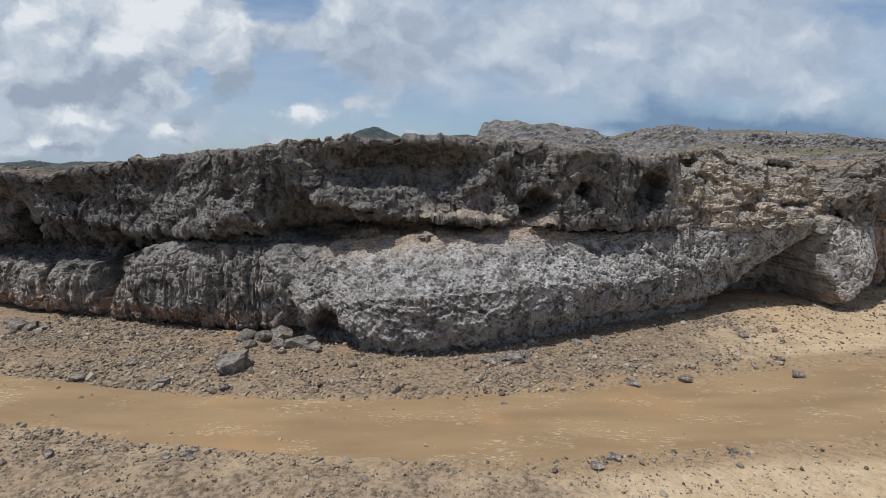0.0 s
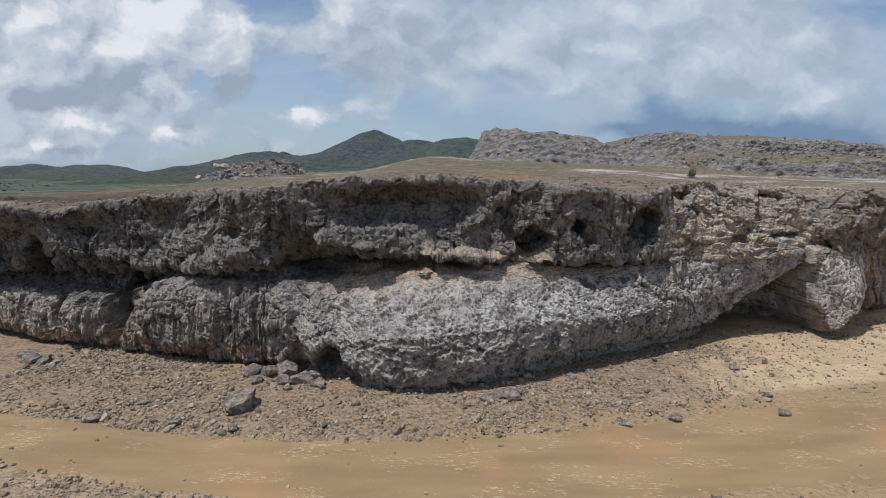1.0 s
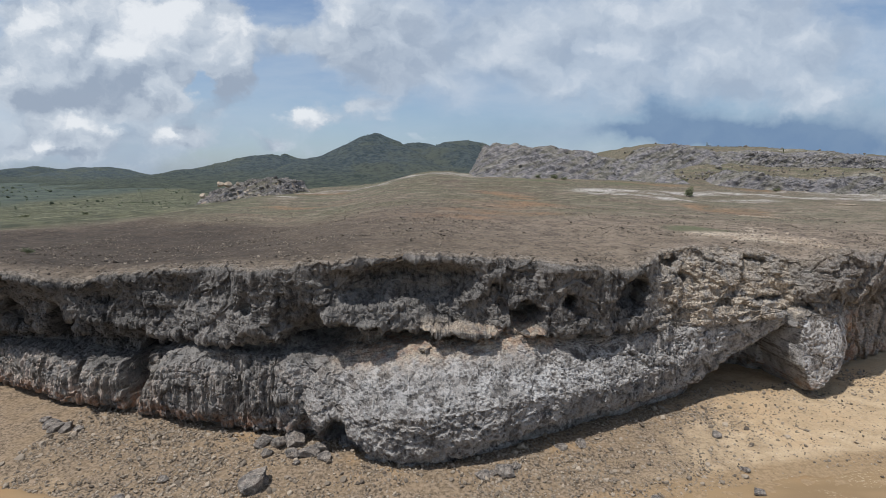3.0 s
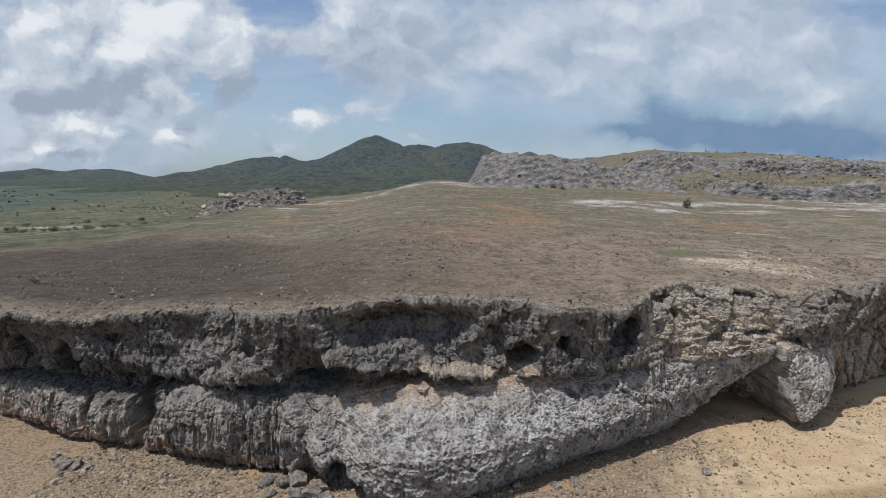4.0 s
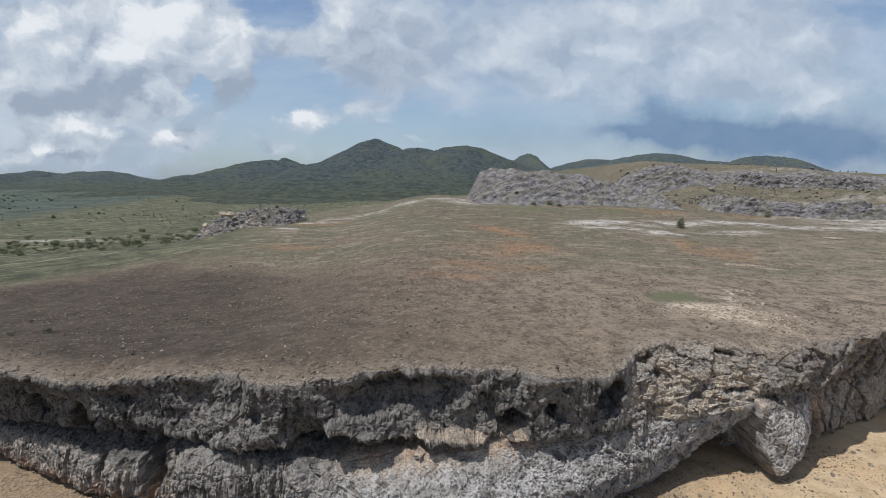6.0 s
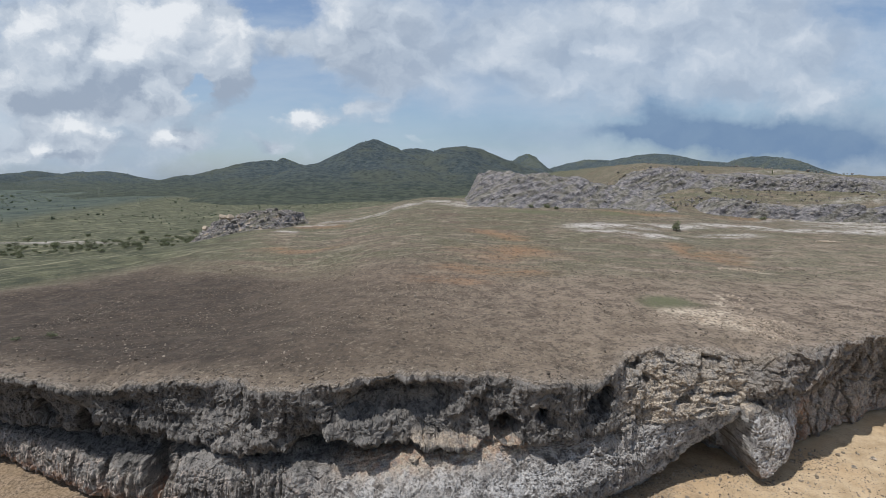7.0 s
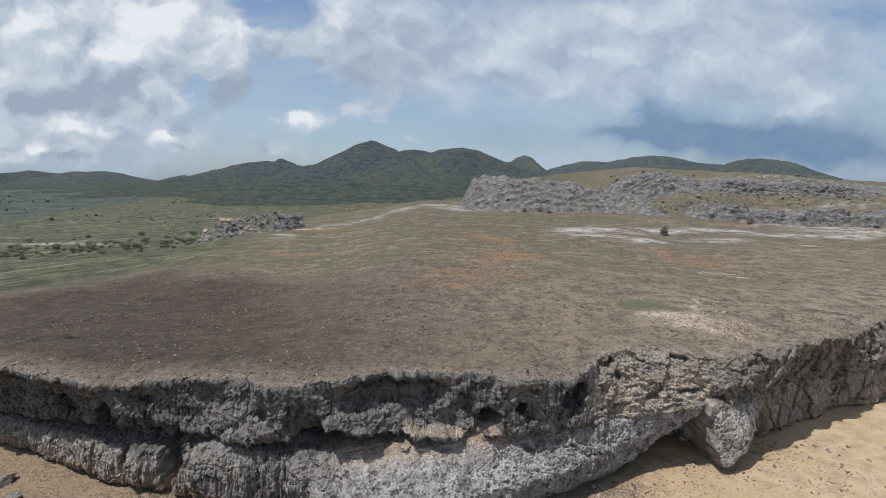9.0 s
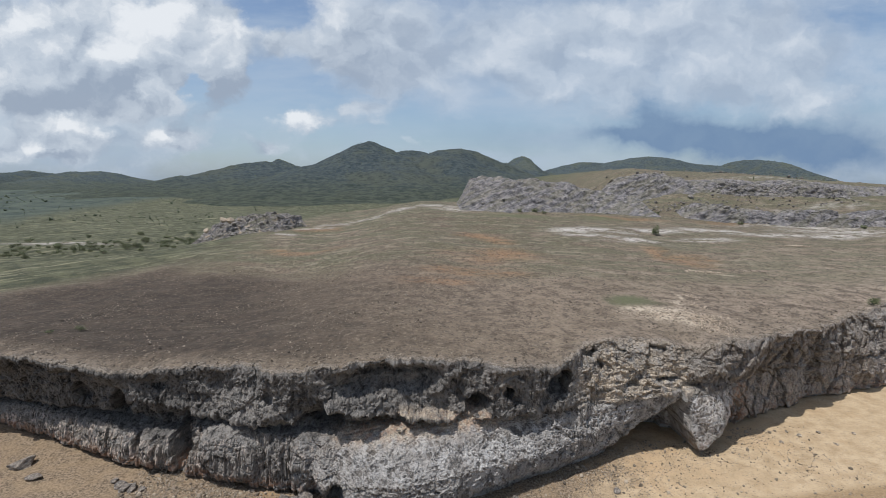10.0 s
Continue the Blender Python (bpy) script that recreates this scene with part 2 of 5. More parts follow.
def rock_look(n, p):
    """Grey weathered limestone with pale crust and ochre earth by the masks on the mesh; shade of pits and overhangs is
    put into the colour.
    """
    fine, mid, big = n.noise(p, 8.0, 3.5, 0.62), n.noise(p, 2.2, 5.0, 0.62), n.noise(p, 0.45, 4.0, 0.55)
    grit = n.noise(p, 19.0, 3.0, 0.65)
    streaks = n.noise(n.vec("MULTIPLY", p, (1.0, 1.0, 0.22)), 1.9, 6.0, 0.62)
    layers = n.noise(n.vec("MULTIPLY", p, (0.45, 0.45, 1.5)), 7.0, 3.0, 0.55)
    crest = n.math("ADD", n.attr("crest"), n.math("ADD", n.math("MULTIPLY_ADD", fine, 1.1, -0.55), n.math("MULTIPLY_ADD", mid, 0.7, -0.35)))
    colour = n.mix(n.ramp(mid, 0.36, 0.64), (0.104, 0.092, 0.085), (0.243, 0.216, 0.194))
    # crests lightened over darker hollows: relief shading put into the colour
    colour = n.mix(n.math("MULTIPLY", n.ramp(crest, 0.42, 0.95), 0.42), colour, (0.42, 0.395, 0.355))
    colour = n.mix(n.math("MULTIPLY", n.ramp(layers, 0.55, 0.63), 0.30), colour, (0.43, 0.40, 0.35))
    colour = n.mix(n.math("MULTIPLY", n.ramp(streaks, 0.50, 0.60), 0.60), colour, (0.058, 0.060, 0.062))
    # darker rock of the walls, with the shade of their overhangs painted in
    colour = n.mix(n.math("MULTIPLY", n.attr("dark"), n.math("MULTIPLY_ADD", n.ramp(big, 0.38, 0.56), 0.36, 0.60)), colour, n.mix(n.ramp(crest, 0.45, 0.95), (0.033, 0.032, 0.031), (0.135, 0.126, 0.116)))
    crust = n.attr("pale")
    # the pale crust is darkened between its crests, as shaded pits
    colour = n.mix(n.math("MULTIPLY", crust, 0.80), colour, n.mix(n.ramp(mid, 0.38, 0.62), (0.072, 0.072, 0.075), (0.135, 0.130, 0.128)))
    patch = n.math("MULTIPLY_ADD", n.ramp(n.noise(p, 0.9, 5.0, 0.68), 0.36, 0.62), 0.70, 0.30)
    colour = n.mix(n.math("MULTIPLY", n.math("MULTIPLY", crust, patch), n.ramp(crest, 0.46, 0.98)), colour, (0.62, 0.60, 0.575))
    drip = n.math("MULTIPLY", n.attr("drip"), n.ramp(n.noise(n.vec("MULTIPLY", p, (1.0, 1.0, 0.15)), 4.4, 5.0, 0.66), 0.51, 0.58))
    colour = n.mix(n.math("MULTIPLY", drip, n.math("MULTIPLY_ADD", n.ramp(mid, 0.4, 0.6), 0.55, 0.45)), colour, (0.56, 0.46, 0.39))
    earth = n.math("MULTIPLY", n.attr("earth"), n.ramp(n.noise(p, 1.7, 6.0, 0.65), 0.36, 0.55))
    colour = n.mix(n.math("MULTIPLY", earth, 0.88), colour, n.mix(n.ramp(fine, 0.38, 0.60), (0.29, 0.235, 0.175), (0.54, 0.455, 0.35)))
    rust = n.math("MULTIPLY", n.attr("rust"), n.ramp(n.noise(p, 2.7, 5.0, 0.6), 0.42, 0.58))
    colour = n.mix(n.math("MULTIPLY", rust, 0.7), colour, (0.33, 0.18, 0.105))
    colour = n.mix(n.math("MULTIPLY", n.attr("cap"), 0.85), colour, n.mix(n.ramp(fine, 0.38, 0.62), (0.13, 0.105, 0.080), (0.30, 0.25, 0.195)))
    colour = n.mix(n.math("MULTIPLY", n.ramp(grit, 0.56, 0.68), n.math("MULTIPLY_ADD", n.attr("dark"), -0.24, 0.36)), colour, (0.54, 0.51, 0.46))
    colour = n.mix(n.math("MULTIPLY", n.ramp(grit, 0.45, 0.34), 0.5), colour, (0.045, 0.043, 0.040))
    return colour, n.math("ADD", n.math("ADD", fine, n.math("MULTIPLY", grit, 0.6)), n.math("MULTIPLY", layers, 0.4))


def gravel_look(n, p):
    """Grey-brown rubble ground that turns to ochre sand."""
    a, b, c = n.noise(p, 7.0, 3.5, 0.65), n.noise(p, 0.9, 5.0, 0.6), n.noise(p, 0.22, 4.0, 0.55)
    stony = n.mix(n.ramp(a, 0.36, 0.62), (0.098, 0.072, 0.047), (0.275, 0.208, 0.143))
    stony = n.mix(n.math("MULTIPLY", n.ramp(b, 0.4, 0.62), 0.4), stony, (0.265, 0.188, 0.112))
    sandy = n.mix(n.ramp(b, 0.3, 0.68), (0.355, 0.258, 0.152), (0.470, 0.358, 0.228))
    sandy = n.mix(n.math("MULTIPLY", n.ramp(c, 0.52, 0.68), 0.4), sandy, (0.44, 0.30, 0.165))
    sandy = n.mix(n.math("MULTIPLY", n.ramp(a, 0.47, 0.36), 0.5), sandy, (0.22, 0.17, 0.12))
    sandy = n.mix(n.math("MULTIPLY", n.ramp(n.noise(p, 12.0, 4.0, 0.6), 0.60, 0.68), 0.6), sandy, (0.55, 0.48, 0.39))
    sand = n.math("ADD", n.attr("sand"), n.math("MULTIPLY_ADD", b, 0.9, -0.45), clamp=True)
    colour = n.mix(n.ramp(sand, 0.12, 0.88), stony, sandy)
    colour = n.mix(n.math("MULTIPLY", n.math("MULTIPLY", n.attr("rust"), 0.6), n.ramp(b, 0.4, 0.6)), colour, (0.36, 0.23, 0.115))
    worn = n.ramp(n.math("ADD", n.attr("track"), n.math("MULTIPLY_ADD", b, 0.8, -0.4)), 0.25, 0.75)
    colour = n.mix(n.math("MULTIPLY", worn, 0.9), colour, n.mix(n.ramp(a, 0.38, 0.64), (0.225, 0.155, 0.086), (0.300, 0.210, 0.122)))
    return colour, n.math("ADD", a, n.math("MULTIPLY", b, 0.5))


def road_look(n, p):
    """Compacted ochre earth with pale scuffs drawn out along the wheel tracks."""
    q = n.vec("MULTIPLY", p, (0.30, 1.3, 1.0))
    a, b, c = n.noise(q, 0.8, 4.0, 0.5), n.noise(p, 11.0, 4.0, 0.6), n.noise(p, 0.25, 3.0, 0.5)
    colour = n.mix(n.ramp(a, 0.30, 0.70), (0.215, 0.146, 0.079), (0.275, 0.188, 0.102))
    colour = n.mix(n.math("MULTIPLY", n.ramp(c, 0.52, 0.68), 0.5), colour, (0.33, 0.20, 0.095))
    flake = n.noise(n.vec("MULTIPLY", p, (0.8, 1.9, 1.0)), 7.0, 5.0, 0.75)
    scuff = n.math("MULTIPLY", n.ramp(n.noise(n.vec("MULTIPLY", p, (0.5, 1.0, 1.0)), 0.8, 4.0, 0.55), 0.50, 0.60), n.ramp(flake, 0.53, 0.60))
    colour = n.mix(n.math("MULTIPLY", scuff, 0.5), colour, (0.50, 0.41, 0.28))
    colour = n.mix(n.math("MULTIPLY", n.ramp(b, 0.64, 0.72), 0.35), colour, (0.42, 0.33, 0.23))
    return colour, n.math("ADD", b, n.math("MULTIPLY", a, 1.5))


def plateau_look(n, p):
    """Stony plateau: grey-brown gravel and dry grass, with ochre, white and green patches by the masks on the mesh."""
    a, b, c = n.noise(p, 3.4, 3.5, 0.65), n.noise(p, 0.55, 6.0, 0.68), n.noise(p, 0.06, 5.0, 0.6)
    lying = n.noise(n.vec("MULTIPLY", p, (0.35, 1.0, 1.0)), 0.30, 6.0, 0.70)
    wisp = n.noise(n.vec("MULTIPLY", p, (0.40, 1.0, 1.0)), 0.55, 7.0, 0.74, 0.5)
    colour = n.mix(n.ramp(b, 0.32, 0.68), (0.110, 0.085, 0.063), (0.200, 0.154, 0.112))
    colour = n.mix(n.math("MULTIPLY", n.ramp(c, 0.42, 0.60), 0.6), colour, (0.158, 0.122, 0.086))
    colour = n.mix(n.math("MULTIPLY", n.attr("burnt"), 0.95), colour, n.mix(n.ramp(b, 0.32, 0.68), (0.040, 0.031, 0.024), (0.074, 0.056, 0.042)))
    colour = n.mix(n.math("MULTIPLY", n.attr("chalky"), n.ramp(b, 0.36, 0.60)), colour, (0.325, 0.260, 0.197))
    green = n.math("MULTIPLY", n.attr("green"), n.ramp(lying, 0.36, 0.58))
    colour = n.mix(n.math("MULTIPLY", green, 0.9), colour, (0.108, 0.107, 0.064))
    straw = n.math("MULTIPLY", n.math("MULTIPLY_ADD", n.attr("green"), 0.8, 0.10), n.ramp(wisp, 0.52, 0.61))
    colour = n.mix(n.math("MULTIPLY", straw, 0.75), colour, (0.30, 0.260, 0.190))
    colour = n.mix(n.math("MULTIPLY", n.math("MULTIPLY", n.attr("rust"), n.ramp(wisp, 0.30, 0.66)), 0.85), colour, (0.27, 0.150, 0.078))
    pale = n.math("MULTIPLY", n.attr("pale"), n.ramp(n.noise(n.vec("MULTIPLY", p, (0.45, 1.0, 1.0)), 0.60, 7.0, 0.74), 0.42, 0.53))
    colour = n.mix(n.math("MULTIPLY", pale, 0.95), colour, (0.50, 0.46, 0.415))
    fan = n.math("MULTIPLY", n.attr("fan"), n.ramp(b, 0.28, 0.50))
    colour = n.mix(n.math("MULTIPLY", fan, 0.85), colour, n.mix(n.ramp(a, 0.40, 0.60), (0.34, 0.275, 0.20), (0.54, 0.455, 0.35)))
    fleck = n.math("MULTIPLY", n.ramp(n.noise(p, 2.6, 3.0, 0.62), 0.56, 0.66), n.math("MULTIPLY_ADD", n.attr("burnt"), -0.2, 0.55))
    colour = n.mix(fleck, colour, (0.27, 0.220, 0.165))
    clump = n.noise(n.vec("MULTIPLY", p, (1.0, 0.7, 1.0)), 1.6, 4.0, 0.72)
    colour = n.mix(n.math("MULTIPLY", n.ramp(clump, 0.50, 0.36), 0.55), colour, (0.050, 0.040, 0.031))
    colour = n.mix(n.math("MULTIPLY", n.ramp(a, 0.48, 0.33), 0.75), colour, (0.046, 0.037, 0.030))
    tuft = n.noise(n.vec("MULTIPLY", p, (0.45, 1.0, 1.0)), 0.30, 6.0, 0.75)
    bushy = n.mix(n.ramp(tuft, 0.38, 0.62), (0.046, 0.054, 0.031), (0.112, 0.115, 0.066))
    bushy = n.mix(n.math("MULTIPLY", n.ramp(wisp, 0.58, 0.68), 0.6), bushy, (0.20, 0.175, 0.11))
    colour = n.mix(n.math("MULTIPLY", n.attr("scrub"), n.math("MULTIPLY_ADD", n.attr("pale"), -0.8, 0.9)), colour, bushy)
    colour = n.mix(n.math("MULTIPLY", n.attr("lush"), n.math("MULTIPLY_ADD", tuft, 0.9, 0.35, clamp=True)), colour, (0.110, 0.113, 0.062))
    combed = n.vec("MULTIPLY", n.add("ShaderNodeMapping", {"Vector": p, "Rotation": (0.0, 0.0, -0.95)}).outputs[0], (0.16, 1.0, 1.0))
    blade, tussock = n.noise(combed, 0.60, 6.0, 0.70, 0.4), n.noise(p, 0.35, 6.0, 0.75)
    grass = n.mix(n.ramp(tussock, 0.40, 0.60), (0.042, 0.046, 0.028), (0.108, 0.108, 0.063))
    grass = n.mix(n.math("MULTIPLY", n.ramp(blade, 0.53, 0.62), 0.7), grass, (0.27, 0.245, 0.160))
    grass = n.mix(n.math("MULTIPLY", n.ramp(blade, 0.46, 0.38), 0.6), grass, (0.045, 0.047, 0.030))
    colour = n.mix(n.math("MULTIPLY", n.attr("lea"), n.math("MULTIPLY_ADD", n.attr("pale"), -0.8, 0.95)), colour, grass)
    wood = n.mix(n.ramp(n.noise(n.vec("MULTIPLY", p, (1.0, 0.30, 1.0)), 0.10, 7.0, 0.75), 0.40, 0.60), (0.040, 0.052, 0.044), (0.084, 0.098, 0.074))
    colour = n.mix(n.attr("forest"), colour, wood)
    return colour, n.math("ADD", a, n.math("MULTIPLY", b, 2.0))


def hill_look(n, p):
    """Dry scrub on hillsides, with the haze of distance put into its colour."""
    a, b, c = n.noise(p, 0.10, 6.0, 0.75), n.noise(p, 0.016, 5.0, 0.6), n.noise(p, 0.4, 4.0, 0.65)
    bush = n.add("ShaderNodeTexVoronoi", {"Vector": p, "Scale": 0.13, "Randomness": 1.0}).outputs["Distance"]
    # base shifted from green to blue-grey to stand for aerial haze
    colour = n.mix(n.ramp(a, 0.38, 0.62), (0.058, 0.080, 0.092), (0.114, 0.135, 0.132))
    colour = n.mix(n.math("MULTIPLY", n.ramp(b, 0.46, 0.64), 0.55), colour, (0.135, 0.142, 0.098))
    colour = n.mix(n.math("MULTIPLY", n.ramp(bush, 0.42, 0.22), 0.5), colour, (0.034, 0.050, 0.043))
    colour = n.mix(n.math("MULTIPLY", n.ramp(c, 0.60, 0.70), 0.35), colour, (0.16, 0.145, 0.11))
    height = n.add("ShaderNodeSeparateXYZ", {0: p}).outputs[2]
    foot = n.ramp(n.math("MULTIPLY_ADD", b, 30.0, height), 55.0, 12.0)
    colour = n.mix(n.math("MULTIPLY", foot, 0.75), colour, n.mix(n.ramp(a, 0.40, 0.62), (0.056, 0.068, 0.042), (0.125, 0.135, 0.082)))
    return colour, n.math("ADD", a, c)


def leaf_look(n, p):
    r = n.add("ShaderNodeNewGeometry").outputs["Random Per Island"]
    return n.mix(r, (0.080, 0.095, 0.048), (0.185, 0.195, 0.105)), None


def bush_look(n, p):
    r = n.add("ShaderNodeNewGeometry").outputs["Random Per Island"]
    return n.mix(r, (0.080, 0.095, 0.060), (0.140, 0.155, 0.098)), n.noise(p, 2.0, 4.0, 0.7)


def bark_look(n, p):
    return n.mix(n.noise(p, 14.0, 4.0), (0.10, 0.080, 0.060), (0.22, 0.185, 0.145)), n.noise(p, 30.0)


def stone_look(n, p):
    r = n.add("ShaderNodeNewGeometry").outputs["Random Per Island"]
    colour = n.mix(r, (0.112, 0.085, 0.060), (0.49, 0.40, 0.295))
    colour = n.mix(n.math("MULTIPLY", n.noise(p, 12.0, 4.0, 0.65), 0.6), colour, (0.10, 0.09, 0.08))
    return colour, n.noise(p, 25.0, 4.0)


def flint_look(n, p):
    r = n.add("ShaderNodeNewGeometry").outputs["Random Per Island"]
    return n.mix(r, (0.070, 0.057, 0.046), (0.285, 0.235, 0.180)), n.noise(p, 25.0, 4.0)


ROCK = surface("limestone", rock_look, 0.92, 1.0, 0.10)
GRAVEL = surface("gravel_ground", gravel_look, 0.95, 1.0, 0.07)
EARTH_ROAD = surface("compacted_earth", road_look, 0.95, 0.35, 0.02)
PLATEAU = surface("plateau_ground", plateau_look, 0.95, 1.0, 0.20)
HAZY_SCRUB = surface("hazy_scrub_hill", hill_look, 0.95, 1.0, 5.0)
LEAF = surface("leaves", leaf_look, 0.7)
BUSH = surface("distant_bushes", bush_look, 0.9, 1.0, 0.5)
BARK = surface("bark", bark_look, 0.9, 0.5, 0.01)
STONE = surface("loose_stone", stone_look, 0.92, 0.5, 0.01)
FLINT = surface("plateau_stone", flint_look, 0.92, 0.5, 0.01)

# ---- the lie of the land: stations along the cliff, from its near end on one side to the other ----
STATION = np.array([-160, -90, -60, -32, -26, -20, -16, -12, -8, -5, -2.5, 0, 3, 6, 9, 11, 14, 17, 20, 23, 28, 34, 43, 60, 100, 180.0])
FOOT_Y = np.array([62, 44, 35, 26.9, 24.3, 21.5, 20.5, 19.5, 18.5, 17.3, 15.9, 15.7, 16.8, 18.3, 19.6, 20.7, 22.3, 23.4, 23.0, 24.3, 28.0, 30.4, 33.0, 40.6, 60, 95.0])
LIP_Y = np.array([62.5, 44.5, 35.5, 27.5, 24.9, 22.2, 21.1, 20.0, 18.9, 18.5, 18.7, 18.7, 19.2, 20.0, 20.5, 21.2, 22.2, 22.6, 23.5, 24.8, 28.2, 30.6, 33.3, 41, 61, 96.0])
LIP_Z = np.array([1.5, 1.6, 1.6, 1.7, 2.2, 2.6, 2.3, 3.6, 3.55, 3.6, 3.9, 4.2, 4.35, 4.0, 4.0, 4.4, 4.2, 4.4, 4.4, 4.2, 3.9, 3.6, 3.4, 3.2, 3.0, 3.0])
UNDER = np.array([0.4, 0.4, 0.4, 0.40, 0.4, 0.4, 0.36, 0.36, 0.36, 0.5, 0.15, 0.35, 0.70, 0.80, 0.80, 0.75, 0.75, 0.8, 0.5, 0.5, 0.4, 0.35, 0.35, 0.35, 0.3, 0.3])
BACK = np.array([0.5, 0.5, 0.5, 0.5, 0.5, 0.55, 0.5, 0.5, 0.5, 0.5, 0.25, 0.45, 0.65, 0.75, 0.75, 0.75, 0.8, 0.8, 0.6, 0.6, 0.5, 0.5, 0.5, 0.5, 0.5, 0.5])
GAP_Z = np.array([0.8, 0.8, 0.6, 0.55, 0.5, 1.1, 1.4, 0.3, 0.6, 1.2, 0.9, 0.15, 0.15, 0.45, 0.3, 0.05, 0.05, 0.05, 0.1, 0.1, 0.1, 0.1, 0.1, 0.1, 0.1, 0.1])
SHELF = np.array([1.0, 1.0, 0.8, 0.6, 0.9, 1.6, 1.8, 0.9, 0.9, 2.0, 2.0, 0.9, 0.9, 1.2, 0.8, 0.15, 0.1, 0.1, 0.2, 0.3, 0.3, 0.3, 0.3, 0.3, 0.3, 0.3])
OVER_Y = np.array([62.2, 44.0, 35.0, 27.3, 24.8, 22.1, 21.3, 20.3, 18.6, 18.2, 18.8, 19.2, 19.3, 19.15, 20.0, 21.3, 22.3, 22.8, 23.5, 24.6, 27.6, 30.0, 33.2, 41.3, 61.3, 96.4])
FACE_Y = np.array([61.8, 43.6, 34.4, 26.4, 24.5, 22.1, 21.6, 21.1, 18.8, 18.7, 19.8, 19.9, 19.5, 19.4, 20.1, 21.8, 23.0, 23.4, 23.2, 24.0, 27.0, 29.4, 33.8, 42.3, 62.3, 97.4])
TOP_Y = np.array([61.0, 42.8, 33.6, 24.6, 23.3, 21.2, 21.1, 20.8, 18.9, 18.5, 19.1, 19.7, 19.6, 19.3, 20.2, 22.5, 23.9, 24.3, 23.3, 24.2, 26.5, 29.0, 35.0, 44, 64, 99.0])
TOP_Z = np.array([6.2, 6.4, 6.6, 6.8, 6.8, 6.75, 6.9, 7.3, 7.6, 7.9, 8.1, 8.1, 8.0, 7.7, 7.25, 7.7, 7.8, 7.7, 7.5, 7.4, 7.4, 7.2, 7.0, 7.0, 7.2, 7.5])


def top_edge(x):
    """The plateau's rim over x: y and z."""
    y, z = smooth_interp(x, STATION, TOP_Y), smooth_interp(x, STATION, TOP_Z)
    near = np.exp(-(x / 70.0) ** 4)
    wob = 0.32 * vnoise(x * 0.9, 3.1, 0, 5) + 0.16 * vnoise(x * 2.6, 1.7, 0, 6) + 0.07 * vnoise(x * 7, 0.7, 0, 7)
    gully = np.exp(-((x + 18.4) / 1.1) ** 2)
    nick = np.exp(-((x - 19.6) / 1.0) ** 2)
    return y + wob * near + 0.5 * gully + 0.9 * nick, z - 0.55 * gully - 0.45 * nick + near * (0.10 * vnoise(x * 1.3, 8.2, 0, 8) + 0.05 * vnoise(x * 4.1, 8.2, 0, 9))


def plain_z(x, y):
    """Height of the land behind the rim."""
    rim_y, rim_z = top_edge(x)
    s = np.maximum(y - rim_y, 0)
    rim_z = rim_z + (np.interp(x, STATION, TOP_Z) * 0.5 + 0.5 * sum(np.interp(x + k, STATION, TOP_Z) for k in (-5, -2.5, 2.5, 5)) / 4 - rim_z) * step(0.3, 3.0, s)
    rise = 3.0 * step(10, 95, s) + 2.4 * step(70, 130, y) * step(-40, 0, x)
    rise = rise - 2.2 * step(40, 100, x) * step(20, 60, s)
    rise = rise + 14.0 * step(112, 188, y + 0.12 * x) * step(46, 78, x) - 9.0 * step(80, 200, x) * step(112, 188, y)
    high = rim_z + rise - 0.9 * step(-6, -20, x) * step(0.5, 14, s)
    # the land falls away to the wide plain on one side
    low = -1.5 + 1.2 * vnoise(x * 0.012, y * 0.012, 0, 21) + 11.0 * step(180, 1000, y - 0.15 * np.abs(x)) + 3.0 * vnoise(x * 0.006, y * 0.006, 0, 25) * step(150, 400, y)
    fall = step(35, 95, -x + 0.10 * (y - 60) - 14 * step(90, 40, y)) * step(15, 75, s)
    fall = np.maximum(fall, step(135, 260, y) * step(60, -10, x))
    far = step(300, 700, np.hypot(x, y))
    z = high * (1 - fall) + low * fall
    z = z * (1 - far) + (low - 1) * far
    return z + 0.35 * vnoise(x * 0.06, y * 0.06, 0, 22) * step(3, 20, s) + 0.08 * vnoise(x * 0.4, y * 0.4, 0, 23) * step(0.5, 4, s)


def spread(lo, hi, fine, reach, growth):
    """Even steps between lo and hi, then ever longer ones out to reach on both sides."""
    out, d, side = list(np.arange(lo, hi, fine)), fine, 0.0
    tail = []
    while side < reach:
        d *= growth
        side += d
        tail.append(side)
    return np.array([lo - t for t in reversed(tail)] + out + [hi + t for t in tail])


def blobs(x, y, spots):
    """Soft patches: x, y, half lengths along x and y."""
    out = np.zeros_like(x)
    wx, wy = x + 2.5 * vnoise(x * 0.15, y * 0.15, 0, 31) + 1 * vnoise(x * .6, y * .6, 0, 32), y + 2.5 * vnoise(x * 0.15, y * 0.15, 5, 33)
    for cx, cy, rx, ry in spots:
        out = np.maximum(out, np.exp(-(((wx - cx) / rx) ** 2 + ((wy - cy) / ry) ** 2) ** 1.5))
    return out


